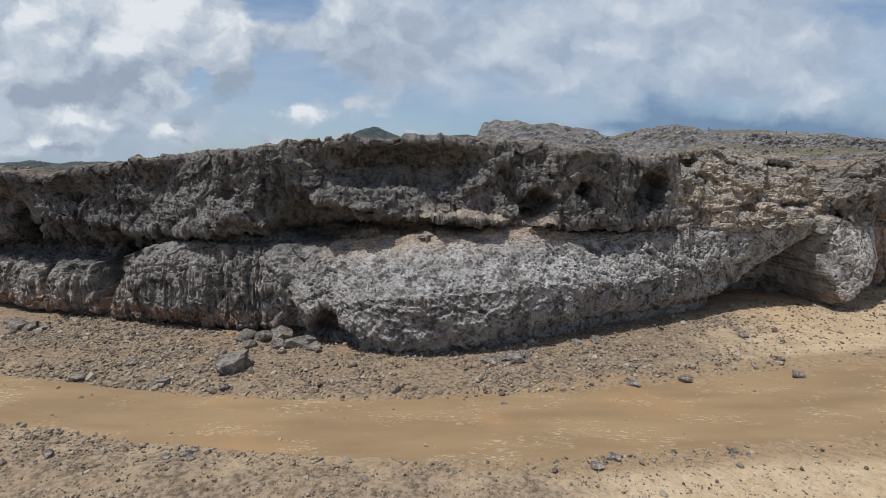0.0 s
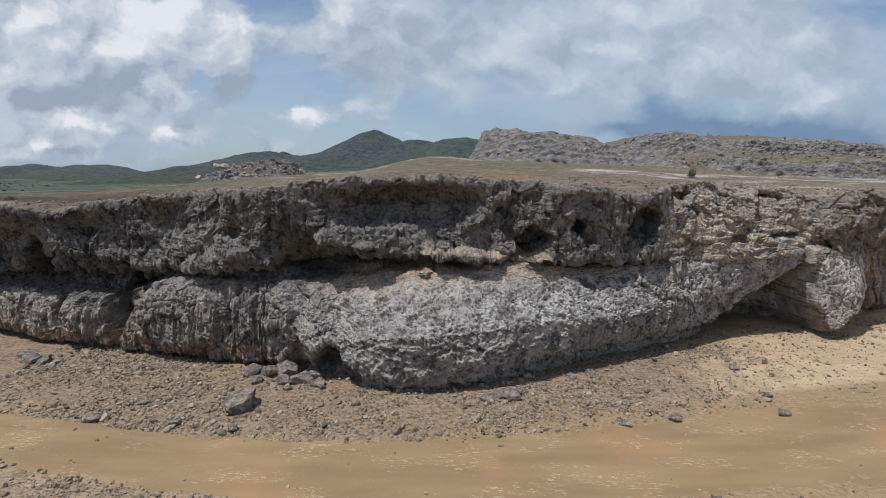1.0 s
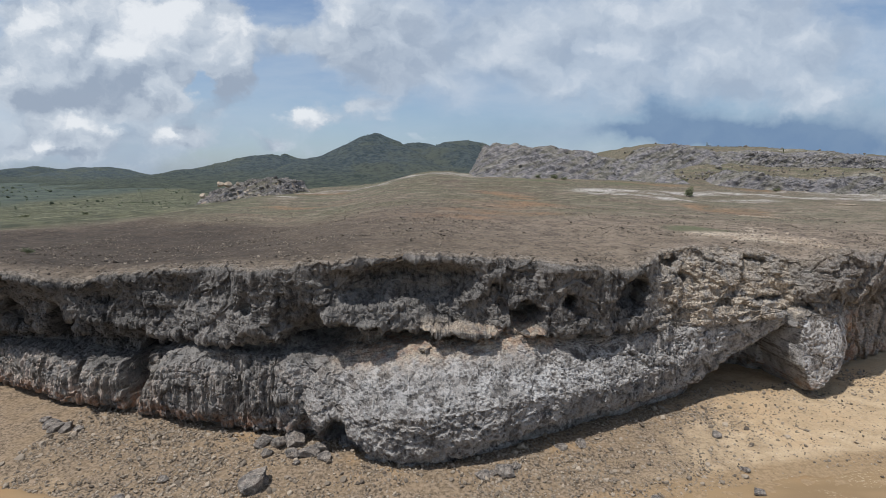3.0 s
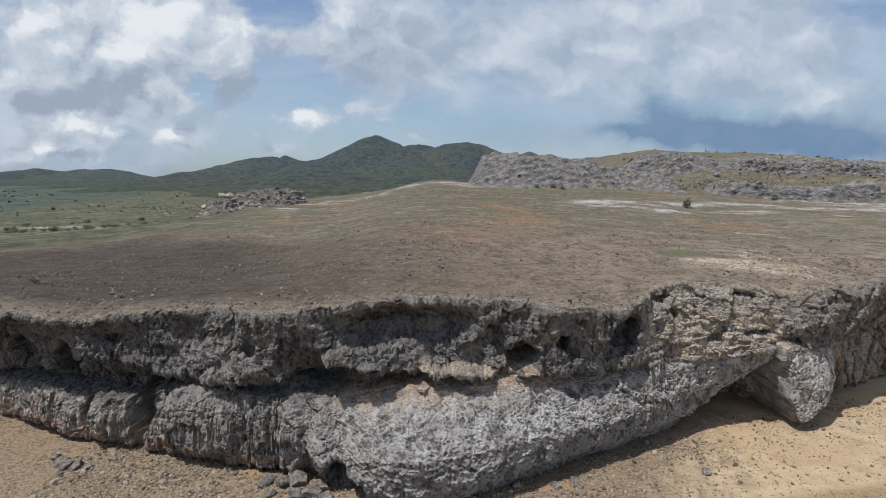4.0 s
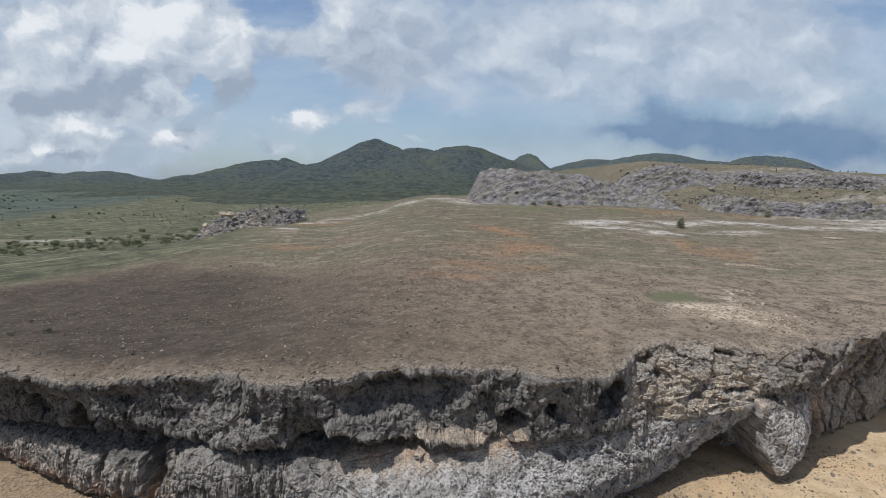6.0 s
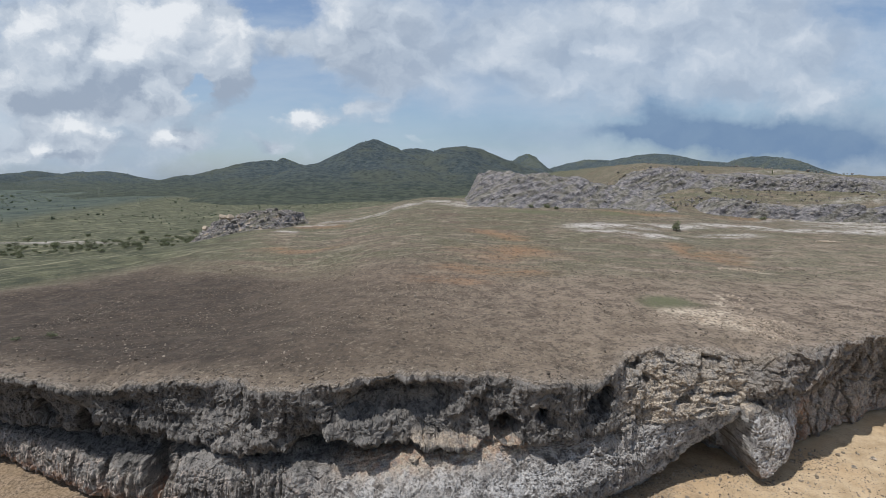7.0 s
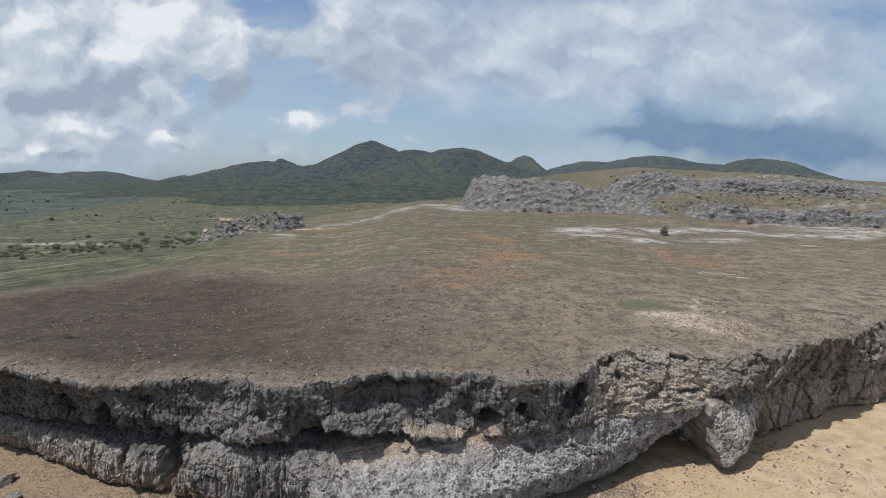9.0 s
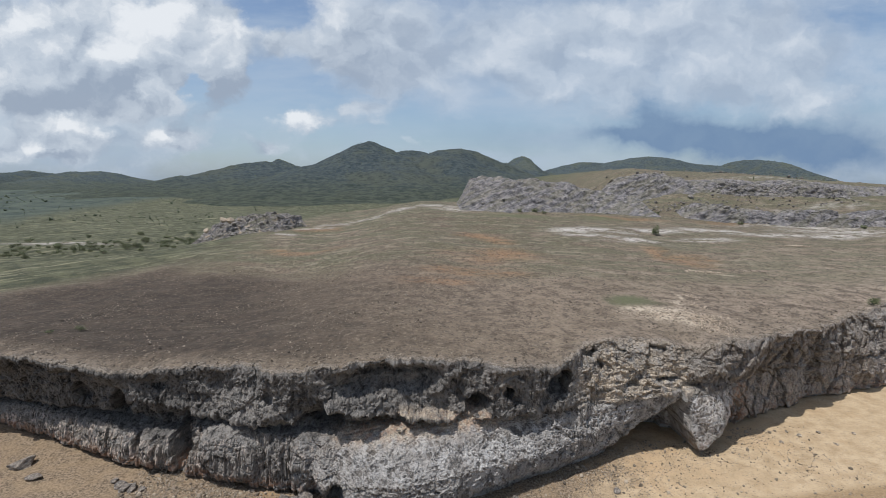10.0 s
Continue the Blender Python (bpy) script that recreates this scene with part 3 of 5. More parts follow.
# ---- plateau and plain ----
def build_plateau():
    xs = spread(-36, 48, 0.22, 4200, 1.055)
    ss = [0.0]
    d = 0.16
    while ss[-1] < 4300:
        ss.append(ss[-1] + d)
        d = max(0.16, 0.024 * (ss[-1] + 5))
    X, S = np.meshgrid(xs, np.array(ss))
    Y = top_edge(X)[0] + 0.16 + S
    Z = plain_z(X, Y)
    near = np.exp(-S / 25.0) * np.exp(-(X / 60.0) ** 4)
    Z = Z + near * (0.07 * fbm(X * 1.1, Y * 1.1, 0, 4, 41) * step(0.2, 2, S) + 0.05 * fbm(X * 3.5, Y * 3.5, 0, 2, 45))
    Z = Z + 1.1 * np.clip(fbm(X * 0.05, Y * 0.11, 0, 4, 47, 0.6), 0, 1) * step(70, 160, Y) + 0.25 * fbm(X * 0.10, Y * 0.35, 0, 3, 48) * step(35, 70, Y)
    Z[0] -= 0.30
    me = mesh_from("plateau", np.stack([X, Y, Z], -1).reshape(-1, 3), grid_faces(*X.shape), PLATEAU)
    edge = np.interp(X, [-60, -50, -38, -20, 0, 30, 60], [42, 47, 61, 57, 48, 42, 46]) + 5 * fbm(X * 0.08, Y * 0.08, 0, 3, 49)
    green = step(-5, 9, Y - edge) * np.interp(X, [-40, 0, 60, 120], [1.0, 0.85, 0.7, 0.75])
    mask_on(me, "lush", np.maximum(blobs(X, Y, GREEN_SPOTS[:3]), 0.22 * blobs(X, Y, GREEN_SPOTS[3:])))
    mask_on(me, "lea", step(-26, -44, X + 4 * fbm(X * 0.1, Y * 0.1, 0, 3, 44)) * step(-3, 5, Y - edge))
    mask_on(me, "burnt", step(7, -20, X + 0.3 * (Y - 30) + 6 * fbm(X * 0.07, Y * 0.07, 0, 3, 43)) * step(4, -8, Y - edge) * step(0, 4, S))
    mask_on(me, "chalky", np.clip(step(-4, 26, X) * step(85, 35, Y) * 0.55 + 0.45 * step(30, 60, X) * step(110, 60, Y), 0, 1))
    green = np.maximum(green, blobs(X, Y, GREEN_SPOTS))
    mask_on(me, "green", green)
    reach = np.interp(X / np.maximum(Y, 1), [-3, -0.93, -0.86, -0.80, -0.68, -0.58, -0.49, 0, 1], [270, 305, 338, 407, 469, 591, 690, 700, 800])
    mask_on(me, "forest", step(-30, 60, np.hypot(X, Y) - reach + 25 * fbm(X * 0.01, Y * 0.01, 0, 3, 46)))
    mask_on(me, "scrub", np.clip(step(150, 330, Y) + step(-60, -130, X) * step(90, 170, Y), 0, 1))
    mask_on(me, "rust", blobs(X, Y, RUST_SPOTS))
    mask_on(me, "fan", blobs(X, Y, FAN_SPOTS))
    rim = 0.18 * np.exp(-S / 0.7)
    mask_on(me, "pale", np.clip(blobs(X, Y, PALE_SPOTS) + rim, 0, 1))
    part("ground", me, None, "stony grey-brown plateau with dry grass and ochre patches", "ground", "structure")


GREEN_SPOTS = [(20.4, 34.0, 3.4, 2.0), (19.5, 100.5, 9, 3.0), (40, 104, 6, 2.0), (70, 135, 40, 20), (130, 140, 70, 28)]
RUST_SPOTS = [(11, 61, 7, 6), (5, 50, 6, 2.5), (37.5, 63, 3.4, 6), (38.5, 68, 2.4, 4), (43, 65, 3.0, 4), (46, 106, 10, 2.4), (74, 108, 8, 2.2), (-22, 71, 6, 2), (-25, 97, 4, 2.4), (10, 76, 4, 2.5), (1, 44, 4, 1.6)]
SALT_SPOTS = [(27, 85.5, 5, 2.2), (34, 87, 7, 2.2), (37, 78, 6, 2.0), (30, 81, 5, 1.6), (61, 95, 7, 2.2), (55, 83, 6, 2.0), (73, 93, 9, 2.8), (86, 91, 13, 3.2), (100, 98, 17, 3.6), (94, 105, 18, 2.0), (50, 92, 6, 1.6)]
PALE_SPOTS = SALT_SPOTS + [(-21, 104, 4, 1.7), (-15, 108, 5, 1.9), (-8, 112, 5, 1.9), (2, 115, 5, 2.2), (6, 109, 5, 2.4), (-27, 99, 4, 1.0), (-30, 91, 3, 1.1), (-120, 144, 26, 4.0), (110, 152, 14, 1.2), (92, 121, 8, 1.8), (116, 126, 9, 1.8), (146, 121, 12, 2.2), (88, 146, 16, 2.5)]
FAN_SPOTS = [(20.6, 31.2, 3.0, 0.8), (24.0, 30.6, 2.0, 1.7), (23.4, 27.8, 1.4, 1.8), (26.0, 34.8, 0.5, 2.0), (27.4, 38.4, 0.5, 2.2), (36.9, 52.6, 2.4, 0.9), (22.5, 29.5, 3.5, 2.4)]
build_plateau()


# ---- lower ground ----
ROAD_X = np.array([-120, -60, -30, -14, -10, -6, -2, 2, 5, 8, 12, 18, 30, 60, 120.0])
ROAD_Y = np.array([34, 22, 16.2, 13.2, 12.2, 11.5, 11.15, 11.3, 11.7, 12.2, 12.8, 13.6, 15, 19, 27.0])
ROAD_W = np.array([1.9, 1.9, 1.7, 1.25, 1.3, 1.4, 1.55, 1.75, 1.85, 2.0, 2.3, 2.6, 2.8, 2.8, 2.8])


def ground_z(x, y):
    foot = smooth_interp(x, STATION, FOOT_Y)
    road = smooth_interp(x, ROAD_X, ROAD_Y)
    off = np.abs(y - road)
    bank = step(1.0, 2.6, off)
    z = 0.05 * fbm(x * 0.5, y * 0.5, 0, 3, 51) * bank - 0.10 * (1 - bank)
    z = z + 0.07 * np.exp(-((y - foot + 0.6) / 1.0) ** 2) * step(12, -2, x) * step(-60, -25, x)
    z = z + 0.10 * np.exp(-((y - (road - 2.6)) / 0.7) ** 2) * step(2, -6, x)
    return z + 0.25 * vnoise(x * 0.05, y * 0.05, 0, 55) * step(20, 60, np.hypot(x, y - 14))


def build_ground():
    xs = spread(-34, 46, 0.19, 4200, 1.10)
    ys = list(np.arange(40.0, 28, -0.5)) + list(np.arange(28.0, 5.0, -0.16))
    d = 0.12
    while ys[-1] > -4200:
        d *= 1.09
        ys.append(ys[-1] - d)
    X, Y = np.meshgrid(xs, np.array(ys[::-1]))
    Z = ground_z(X, Y)
    # behind the cliff's foot the sheet goes on below the plateau
    foot = smooth_interp(X, STATION, FOOT_Y)
    near = np.exp(-(np.hypot(X, Y - 14) / 32.0) ** 4)
    Z = Z + near * (0.05 * fbm(X * 2.2, Y * 2.2, 0, 4, 57) + 0.02 * vnoise(X * 9, Y * 9, 0, 59)) * step(0.8, 2.2, np.abs(Y - smooth_interp(X, ROAD_X, ROAD_Y)))
    me = mesh_from("lower_ground", np.stack([X, Y, Z], -1).reshape(-1, 3), grid_faces(*X.shape), GRAVEL)
    road = smooth_interp(X, ROAD_X, ROAD_Y)
    sand = 0.25 * step(3.2, 1.2, np.abs(Y - road)) + step(2, 15, X + 0.5 * (13 - Y)) * 0.9 + (0.22 + 0.36 * step(-2, 8, X)) * step(-0.2, -1.5, Y - road + 0.6 * vnoise(X * .3, Y * .3, 0, 58))
    sand = sand - 0.5 * np.exp(-((Y - foot) / 1.2) ** 2) * step(16, 8, X) + 0.15 * step(-14, -24, X)
    mask_on(me, "sand", np.clip(sand, 0, 1))
    mask_on(me, "track", step(1.75, 0.95, np.abs(Y - road) / smooth_interp(X, ROAD_X, ROAD_W)) * (0.45 + 0.55 * step(-4, 5, X)))
    rust = 0.7 * np.exp(-((Y - foot + 0.3) / 0.7) ** 2) * step(0.0, 0.4, vnoise(X * 0.35, Y * .35, 0, 60))
    rust = rust + blobs(X, Y, [(8, 13.5, 6, 0.8), (20, 21.5, 4, 1.2)]) * 0.7
    mask_on(me, "rust", np.clip(rust, 0, 1))
    part("ground", me, None, "ochre sand and grey rubble ground below the cliff", "ground", "structure")


def build_road():
    xs = np.concatenate([np.arange(-120, -20, 2.0), np.arange(-20, 24, 0.2), np.arange(24, 121, 2.0)])
    ws = np.linspace(-1, 1, 33)
    X, W = np.meshgrid(xs, ws)
    edge = np.where(W > 0, vnoise(X * 0.8, 0, 0, 61) + 0.6 * vnoise(X * 2.9, 0, 0, 62), vnoise(X * 0.7, 9, 0, 63) + 0.6 * vnoise(X * 3.1, 9, 0, 64))
    half = smooth_interp(X, ROAD_X, ROAD_W) + 0.16 * edge
    Y = smooth_interp(X, ROAD_X, ROAD_Y) + W * half
    ruts = -0.03 * np.exp(-((np.abs(W) - 0.5) / 0.16) ** 2)
    Z = -0.055 + ruts + 0.012 * fbm(X * 1.2, Y * 3, 0, 3, 65) - 0.06 * step(0.86, 1.0, np.abs(W))
    Z = np.maximum(Z, np.where(np.abs(W) < 0.97, ground_z(X, Y) + 0.008, -1))
    me = mesh_from("road", np.stack([X, Y, Z], -1).reshape(-1, 3), grid_faces(*X.shape), EARTH_ROAD)
    part("road", me, None, "dirt track of compacted ochre earth with pale scuffs", "road", "structure")


build_ground()
build_road()


# ---- the cliff ----
# hollows: x, z, half width, half height, depth (minus: juts out), sharpness
HOLLOWS = [
    # the dark back wall over the ledges, the deep cave at its side, small caves
    (-1.7, 6.75, 3.3, 0.95, 0.85, 4), (-1.4, 7.25, 2.9, 0.50, 0.35, 3), (-5.4, 4.55, 1.7, 0.85, 1.5, 3), (-6.6, 5.3, 0.9, 0.7, 0.6, 2), (-1.3, 4.45, 3.4, 0.32, 0.9, 3),
    (3.75, 5.30, 0.80, 0.62, 1.8, 4), (3.5, 4.75, 0.7, 0.25, 0.9, 3), (5.7, 5.95, 0.26, 0.5, 1.0, 3), (2.7, 5.7, 0.3, 0.3, 0.5, 2), (2.5, 6.5, 0.35, 0.5, 0.4, 2),
    # ledges
    (-3.7, 5.55, 1.65, 0.42, -0.62, 8), (-2.9, 5.05, 0.95, 0.30, -0.35, 4), (0.7, 4.72, 1.8, 0.25, -0.95, 6), (-2.4, 6.2, 0.45, 0.5, -0.5, 3), (1.3, 6.4, 0.5, 0.6, -0.45, 3), (4.1, 4.45, 0.62, 0.28, -0.6, 3), (-0.9, 4.25, 0.45, 0.25, -0.6, 3),
    (9.15, 6.05, 0.80, 0.85, 1.5, 4), (8.5, 5.0, 0.5, 0.9, 0.6, 2), (11.9, 7.25, 0.55, 0.35, 1.0, 3), (12.6, 6.4, 0.3, 0.6, 0.4, 2), (17.0, 7.1, 0.7, 0.35, 0.8, 3),
    # the far wing: a back wall with a cave, overhanging the lower band
    (-19.8, 4.0, 0.75, 1.1, 1.7, 4), (-16.4, 3.9, 2.0, 0.45, 0.5, 4), (-16.9, 5.75, 1.15, 0.42, 0.4, 3), (-12.5, 6.4, 0.55, 0.7, 0.5, 3), (-14.2, 5.6, 0.9, 0.35, -0.3, 3), (-10.5, 4.9, 2.2, 1.2, -0.45, 4), (-9.2, 5.6, 0.3, 0.22, 0.6, 2), (-8.4, 4.3, 1.0, 0.35, 0.5, 3), (-23.5, 4.2, 0.9, 0.9, 1.1, 3),
    (24.0, 1.2, 0.8, 1.5, 1.5, 2),
    # the lower band: pillars and slots
    (-4.6, 0.7, 0.6, 0.75, 1.6, 3), (-6.0, 0.7, 0.45, 0.6, 0.5, 2), (-7.0, 1.5, 0.35, 0.35, 0.4, 2), (-3.8, 0.4, 0.5, 0.4, 0.9, 2),
    (-5.3, 2.0, 0.55, 1.3, -0.5, 2), (-6.9, 2.3, 0.62, 1.3, -0.30, 4), (-8.4, 2.2, 0.5, 1.4, -0.25, 4), (-7.65, 1.9, 0.08, 1.5, 0.28, 2), (-9.05, 1.6, 0.08, 1.3, 0.25, 2), (-11.6, 2.0, 2.1, 1.5, -0.55, 5), (-15.2, 2.0, 0.6, 1.6, 2.3, 3), (-14.0, 2.6, 0.5, 0.9, 0.7, 2), (-16.6, 1.6, 0.16, 1.2, -0.3, 2), (-17.4, 1.8, 0.42, 1.3, -0.45, 3), (-18.3, 1.6, 0.25, 1.3, 0.4, 2), (-19.7, 1.7, 0.9, 1.2, -0.2, 4), (-20.9, 1.3, 0.2, 1.2, 0.25, 2), (-24.6, 1.3, 0.3, 1.2, 0.25, 2),
    (20.6, 5.9, 1.2, 1.3, -0.5, 3), (23.6, 6.0, 1.6, 1.2, -0.3, 2),
    (30.0, 5.2, 0.4, 1.5, 0.6, 2), (27.2, 4.0, 0.4, 2.5, 0.5, 2), (33.5, 4.0, 0.5, 3.0, 0.6, 2), (37.0, 5.0, 0.6, 2.0, 0.8, 2), (35.5, 3.2, 1.4, 1.6, -0.5, 3), (31.5, 2.6, 1.6, 1.5, -0.4, 3), (40.5, 3.0, 1.6, 1.6, -0.6, 3),
    (15.0, 5.0, 0.45, 0.16, 0.5, 2), (17.6, 5.1, 0.8, 0.14, 0.5, 2), (12.3, 4.3, 0.9, 0.6, 0.35, 2),
]


def build_cliff():
    xs = np.concatenate([-30 - np.cumsum(0.06 * 1.035 ** np.arange(129))[::-1], np.arange(-30, 40, 0.05), 40 + np.cumsum(0.06 * 1.035 ** np.arange(131))])
    at = lambda table: smooth_interp(xs, STATION, table)  # noqa: E731
    foot, lip_y, lip_z, gap, shelf, over, face = (at(t) for t in (FOOT_Y, LIP_Y, LIP_Z, GAP_Z, SHELF, OVER_Y, FACE_Y))
    rim_y, rim_z = top_edge(xs)
    under = at(UNDER) + 0.12 * vnoise(xs * 0.7, 0, 0, 71) + 0.06 * vnoise(xs * 2.3, 0, 0, 73)
    back = at(BACK) + 0.12 * vnoise(xs * 0.9, 4, 0, 74)
    tuck = step(-5.0, -3.0, xs) * step(15.0, 11.0, xs)        # the bulge is undercut below its middle
    over_z = lip_z + gap
    face_z = 0.45 * over_z + 0.55 * rim_z
    knots = [
        (foot + back + 0.25, -0.5 + 0 * xs), (foot + back, 0.55 * under - 0.1), (foot + 0.8 * back + 0.3 * tuck, under - 0.06), (foot + 0.04 + 0.20 * tuck, under + 0.02), (foot - 0.10 * tuck, under + 0.2 + 0.35 * tuck),
        (foot + (0.28 - 0.24 * tuck) * (lip_y - foot) - 0.05 - 0.15 * tuck, 0.55 * lip_z + 0.2 - 0.2 * tuck), (0.28 * foot + 0.72 * lip_y, 0.88 * lip_z), (lip_y, lip_z),
        (lip_y + 0.8 * shelf, lip_z + 0.12), (lip_y + shelf, lip_z + 0.3 + 0.4 * gap), (over + 0.25, over_z), (over, over_z + 0.22),
        (0.5 * over + 0.5 * face, 0.5 * (over_z + face_z)), (face, face_z), (0.5 * (face + rim_y) + 0.05, 0.5 * (face_z + rim_z)), (rim_y + 0.02, rim_z - 0.22), (rim_y + 0.12, rim_z - 0.02), (rim_y + 0.45, rim_z + 0.0), (rim_y + 0.7, rim_z - 0.5),
    ]
    share = np.array([0.5, 0.7, 0.5, 0.6, 1.6, 1.6, 1.2, 1.0, 0.6, 0.9, 0.4, 0.9, 1.2, 1.2, 1.0, 0.4, 0.9, 0.4])
    v = np.concatenate([[0], np.cumsum(share)]) / share.sum()
    rows = 370
    vs = np.linspace(0, 1, rows)
    K = np.array(knots)                                       # knots, 2, columns
    idx = np.clip(np.searchsorted(v, vs, "right") - 1, 0, len(v) - 2)
    f = ((vs - v[idx]) / (v[idx + 1] - v[idx]))[:, None]
    Y, Z = (K[idx, i] * (1 - f) + K[idx + 1, i] * f for i in (0, 1))
    for _ in range(3):                                        # round the corners
        for a in (Y, Z):
            a[1:-1] = 0.25 * a[:-2] + 0.5 * a[1:-1] + 0.25 * a[2:]
    X = np.broadcast_to(xs, Y.shape).copy()
    near = np.exp(-(X / 75.0) ** 4)
    # hollows and ledges
    wx, wz = X + 0.20 * vnoise(X * 1.6, Z * 1.6, 0, 81) + 0.1 * vnoise(X * 5, Z * 5, 0, 82), Z + 0.14 * vnoise(X * 1.6, Z * 1.6, 4, 83) + 0.06 * vnoise(X * 5, Z * 5, 4, 84)
    sunk = np.zeros_like(Y)
    for cx, cz, rx, rz, depth, sharp in HOLLOWS:
        mild = 0.4 if depth < 0 and cz > 4 else 1.0
        r2 = ((X + mild * (wx - X) - cx) / rx) ** 2 + ((Z + mild * (wz - Z) - cz) / rz) ** 2
        Y += depth * np.exp(-r2 ** sharp)
        if depth > 0.8:
            sunk = np.maximum(sunk, np.exp(-r2 ** sharp))
    wx, wz = X + 0.10 * vnoise(X * 2.1, Z * 2.1, 0, 85), Z + 0.10 * vnoise(X * 2.1, Z * 2.1, 4, 86)
    # a wedge of rock that hangs beside a three-cornered cave
    keel = 0.25 + np.where(wx < 19.6, 2.2 * (19.6 - wx), 0.62 * (wx - 19.6))
    wedge = step(18.55, 18.68, wx) * step(23.0, 22.6, wx) * step(0, 0.12, wz - keel) * step(4.65, 4.5, wz)
    Y -= wedge * (1.05 - 0.10 * (wz - 2.2) - 0.36 * np.maximum(wx - 21.3, 0))
    roof = 0.45 + 0.66 * np.clip(wx - 13.2, 0, 5.0)
    cave = step(13.2, 13.8, wx) * step(19.0, 18.6, wx) * step(0.10, -0.10, wz - roof)
    under_wedge = step(18.5, 18.7, wx) * step(23.8, 23.2, wx) * step(0.0, -0.15, wz - keel)
    Y += np.maximum(cave * 2.8, under_wedge * 2.2)
    # roughness, along the surface's normal
    fixed = step(0.0, 0.04, vs)[:, None] * step(1.0, 0.975, vs)[:, None]
    ty, tz = np.gradient(Y, axis=0), np.gradient(Z, axis=0)
    norm = np.hypot(ty, tz) + 1e-6
    ny, nz = -tz / norm, ty / norm
    low = step(lip_z + 0.1, lip_z - 0.5, Z)                   # the lower, bulging band
    slope = np.clip(nz, 0, 1)
    up = 1 - low
    flute = fbm(X * 2.1, Y * 1.2, Z * 0.30, 4, 91)
    flute2 = fbm(X * 4.2, Y * 2.0, Z * 0.42, 3, 93)
    slender = fbm(X * 5.2, Y * 2.2, Z * 0.5, 3, 94, 0.6, ridged=True)
    lumps = fbm(X * 0.55, Y * 0.55, Z * 0.75, 4, 95)
    bent = [0.35 * vnoise(X * 0.9, Y * 0.9, Z * 0.9, 98 + i) + 0.12 * vnoise(X * 3.1, Y * 3.1, Z * 3.1, 102 + i) for i in (0, 1)]
    blocky = cells(X * 0.8 + bent[0], Y * 0.8, Z * 1.2 + bent[1], 101)
    chunky = cells(X * 1.9 + bent[1], Y * 1.9, Z * 2.4 + bent[0], 104)
    crack = 1 - step(0.0, 0.09, blocky[1] - blocky[0])
    strata = fbm(X * 0.6, Y * 0.6, Z * 4.0, 4, 131, 0.6)
    # pitted karst: sharp crests between hollows of three sizes, drawn out downwards on the walls
    drawn = 0.55 + 0.45 * low
    pit_a = np.minimum(cells(X * 1.9 + bent[0], Y * 1.9 + bent[1], Z * 1.9 * drawn, 111)[0], 0.8) / 0.8
    pit_b = np.minimum(cells(X * 4.1 + 1.5 * bent[1], Y * 4.1, Z * 4.1 * drawn + bent[0], 114)[0], 0.8) / 0.8
    pit_c = np.minimum(cells(X * 7.8, Y * 7.8 + bent[0], Z * 7.8 * drawn, 117)[0], 0.8) / 0.8
    flaky = 0.5 + 0.5 * fbm(X * 2.3 + bent[0], Y * 1.8, Z * (1.3 + 1.1 * low * slope) + bent[1], 5, 118, 0.66, ridged=True)
    ragged = 0.5 + 0.5 * fbm(X * 0.8, Y * 0.8, Z * 0.9, 3, 119)
    karst = 0.48 * flaky + (0.06 + 0.10 * ragged) * pit_a + (0.10 + 0.14 * ragged) * pit_b + (0.36 - 0.24 * ragged) * pit_c
    curtain = fbm(X * 2.9 + bent[0], Y * 1.1, Z * 0.32 + bent[1], 4, 120, 0.6, ridged=True)
    pits = step(0.35, 0.62, fbm(X * 1.9, Y * 1.9, Z * 1.9, 3, 141))
    rim = step(0.0, 0.8, rim_z - Z)
    pipes = step(9.9, 10.4, X) * step(12.6, 12.1, X) * step(1.3, 2.0, Z) * step(5.0, 4.4, Z)
    slabs = np.maximum(step(24.0, 25.5, X), 0.7 * up * step(18.8, 20.0, X))
    tall = cells(X * 0.75 + 0.3 * vnoise(X, Y, Z, 151), Y * 0.75, Z * 0.42 + 0.2 * vnoise(X, Y, Z, 152), 153)
    side = step(-5.5, -7.5, X) * low                          # fluted pillars of the lower band
    bulgy = step(-6.5, -3.5, X) * step(13, 8, X)              # the pale bulge
    broken = up * step(10.0, 12.0, X) * step(24.5, 22.0, X)   # the earthy, broken slope
    calm = (1 - 0.5 * step(-5, -3, X) * step(9, 7, X) * low) * (1 - 0.75 * wedge) * (1 - 0.5 * sunk)
    d = lumps * calm * (0.20 * low * (1 - 0.75 * side) + 0.13 * up)
    d = d + (blocky[2] - 0.5) * calm * (0.14 + 0.16 * up + 0.14 * broken + 0.04 * side) + (chunky[2] - 0.5) * (1 - 0.7 * wedge) * (0.06 + 0.05 * up + 0.06 * broken)
    d = d - 0.07 * crack * (low + 0.6 * up)
    d = d + (0.13 * up * step(11, 9, X) + 0.10 * side) * curtain * (1 - 0.5 * sunk)
    d = d + side * (0.12 * flute2 + 0.05 * flute * (1 - 0.7 * slope) + 0.16 * slender) + up * (1 - 0.8 * sunk) * (0.10 * flute + 0.10 * flute2 * (1 - step(10, 12, X)) + 0.07 * strata + 0.05 * strata * broken + 0.08 * curtain * broken - 0.08 * pits)
    d = d + (karst - 0.5) * (low * (0.40 * bulgy + 0.28 * (1 - bulgy)) * (1 - 0.35 * side) * (1 - 0.4 * wedge) + up * (0.21 + 0.09 * broken) * (1 - 0.5 * sunk))
    d = d + 0.10 * bulgy * low * fbm(X * 1.1, Y * 1.1, Z * 1.4, 3, 181, 0.6)
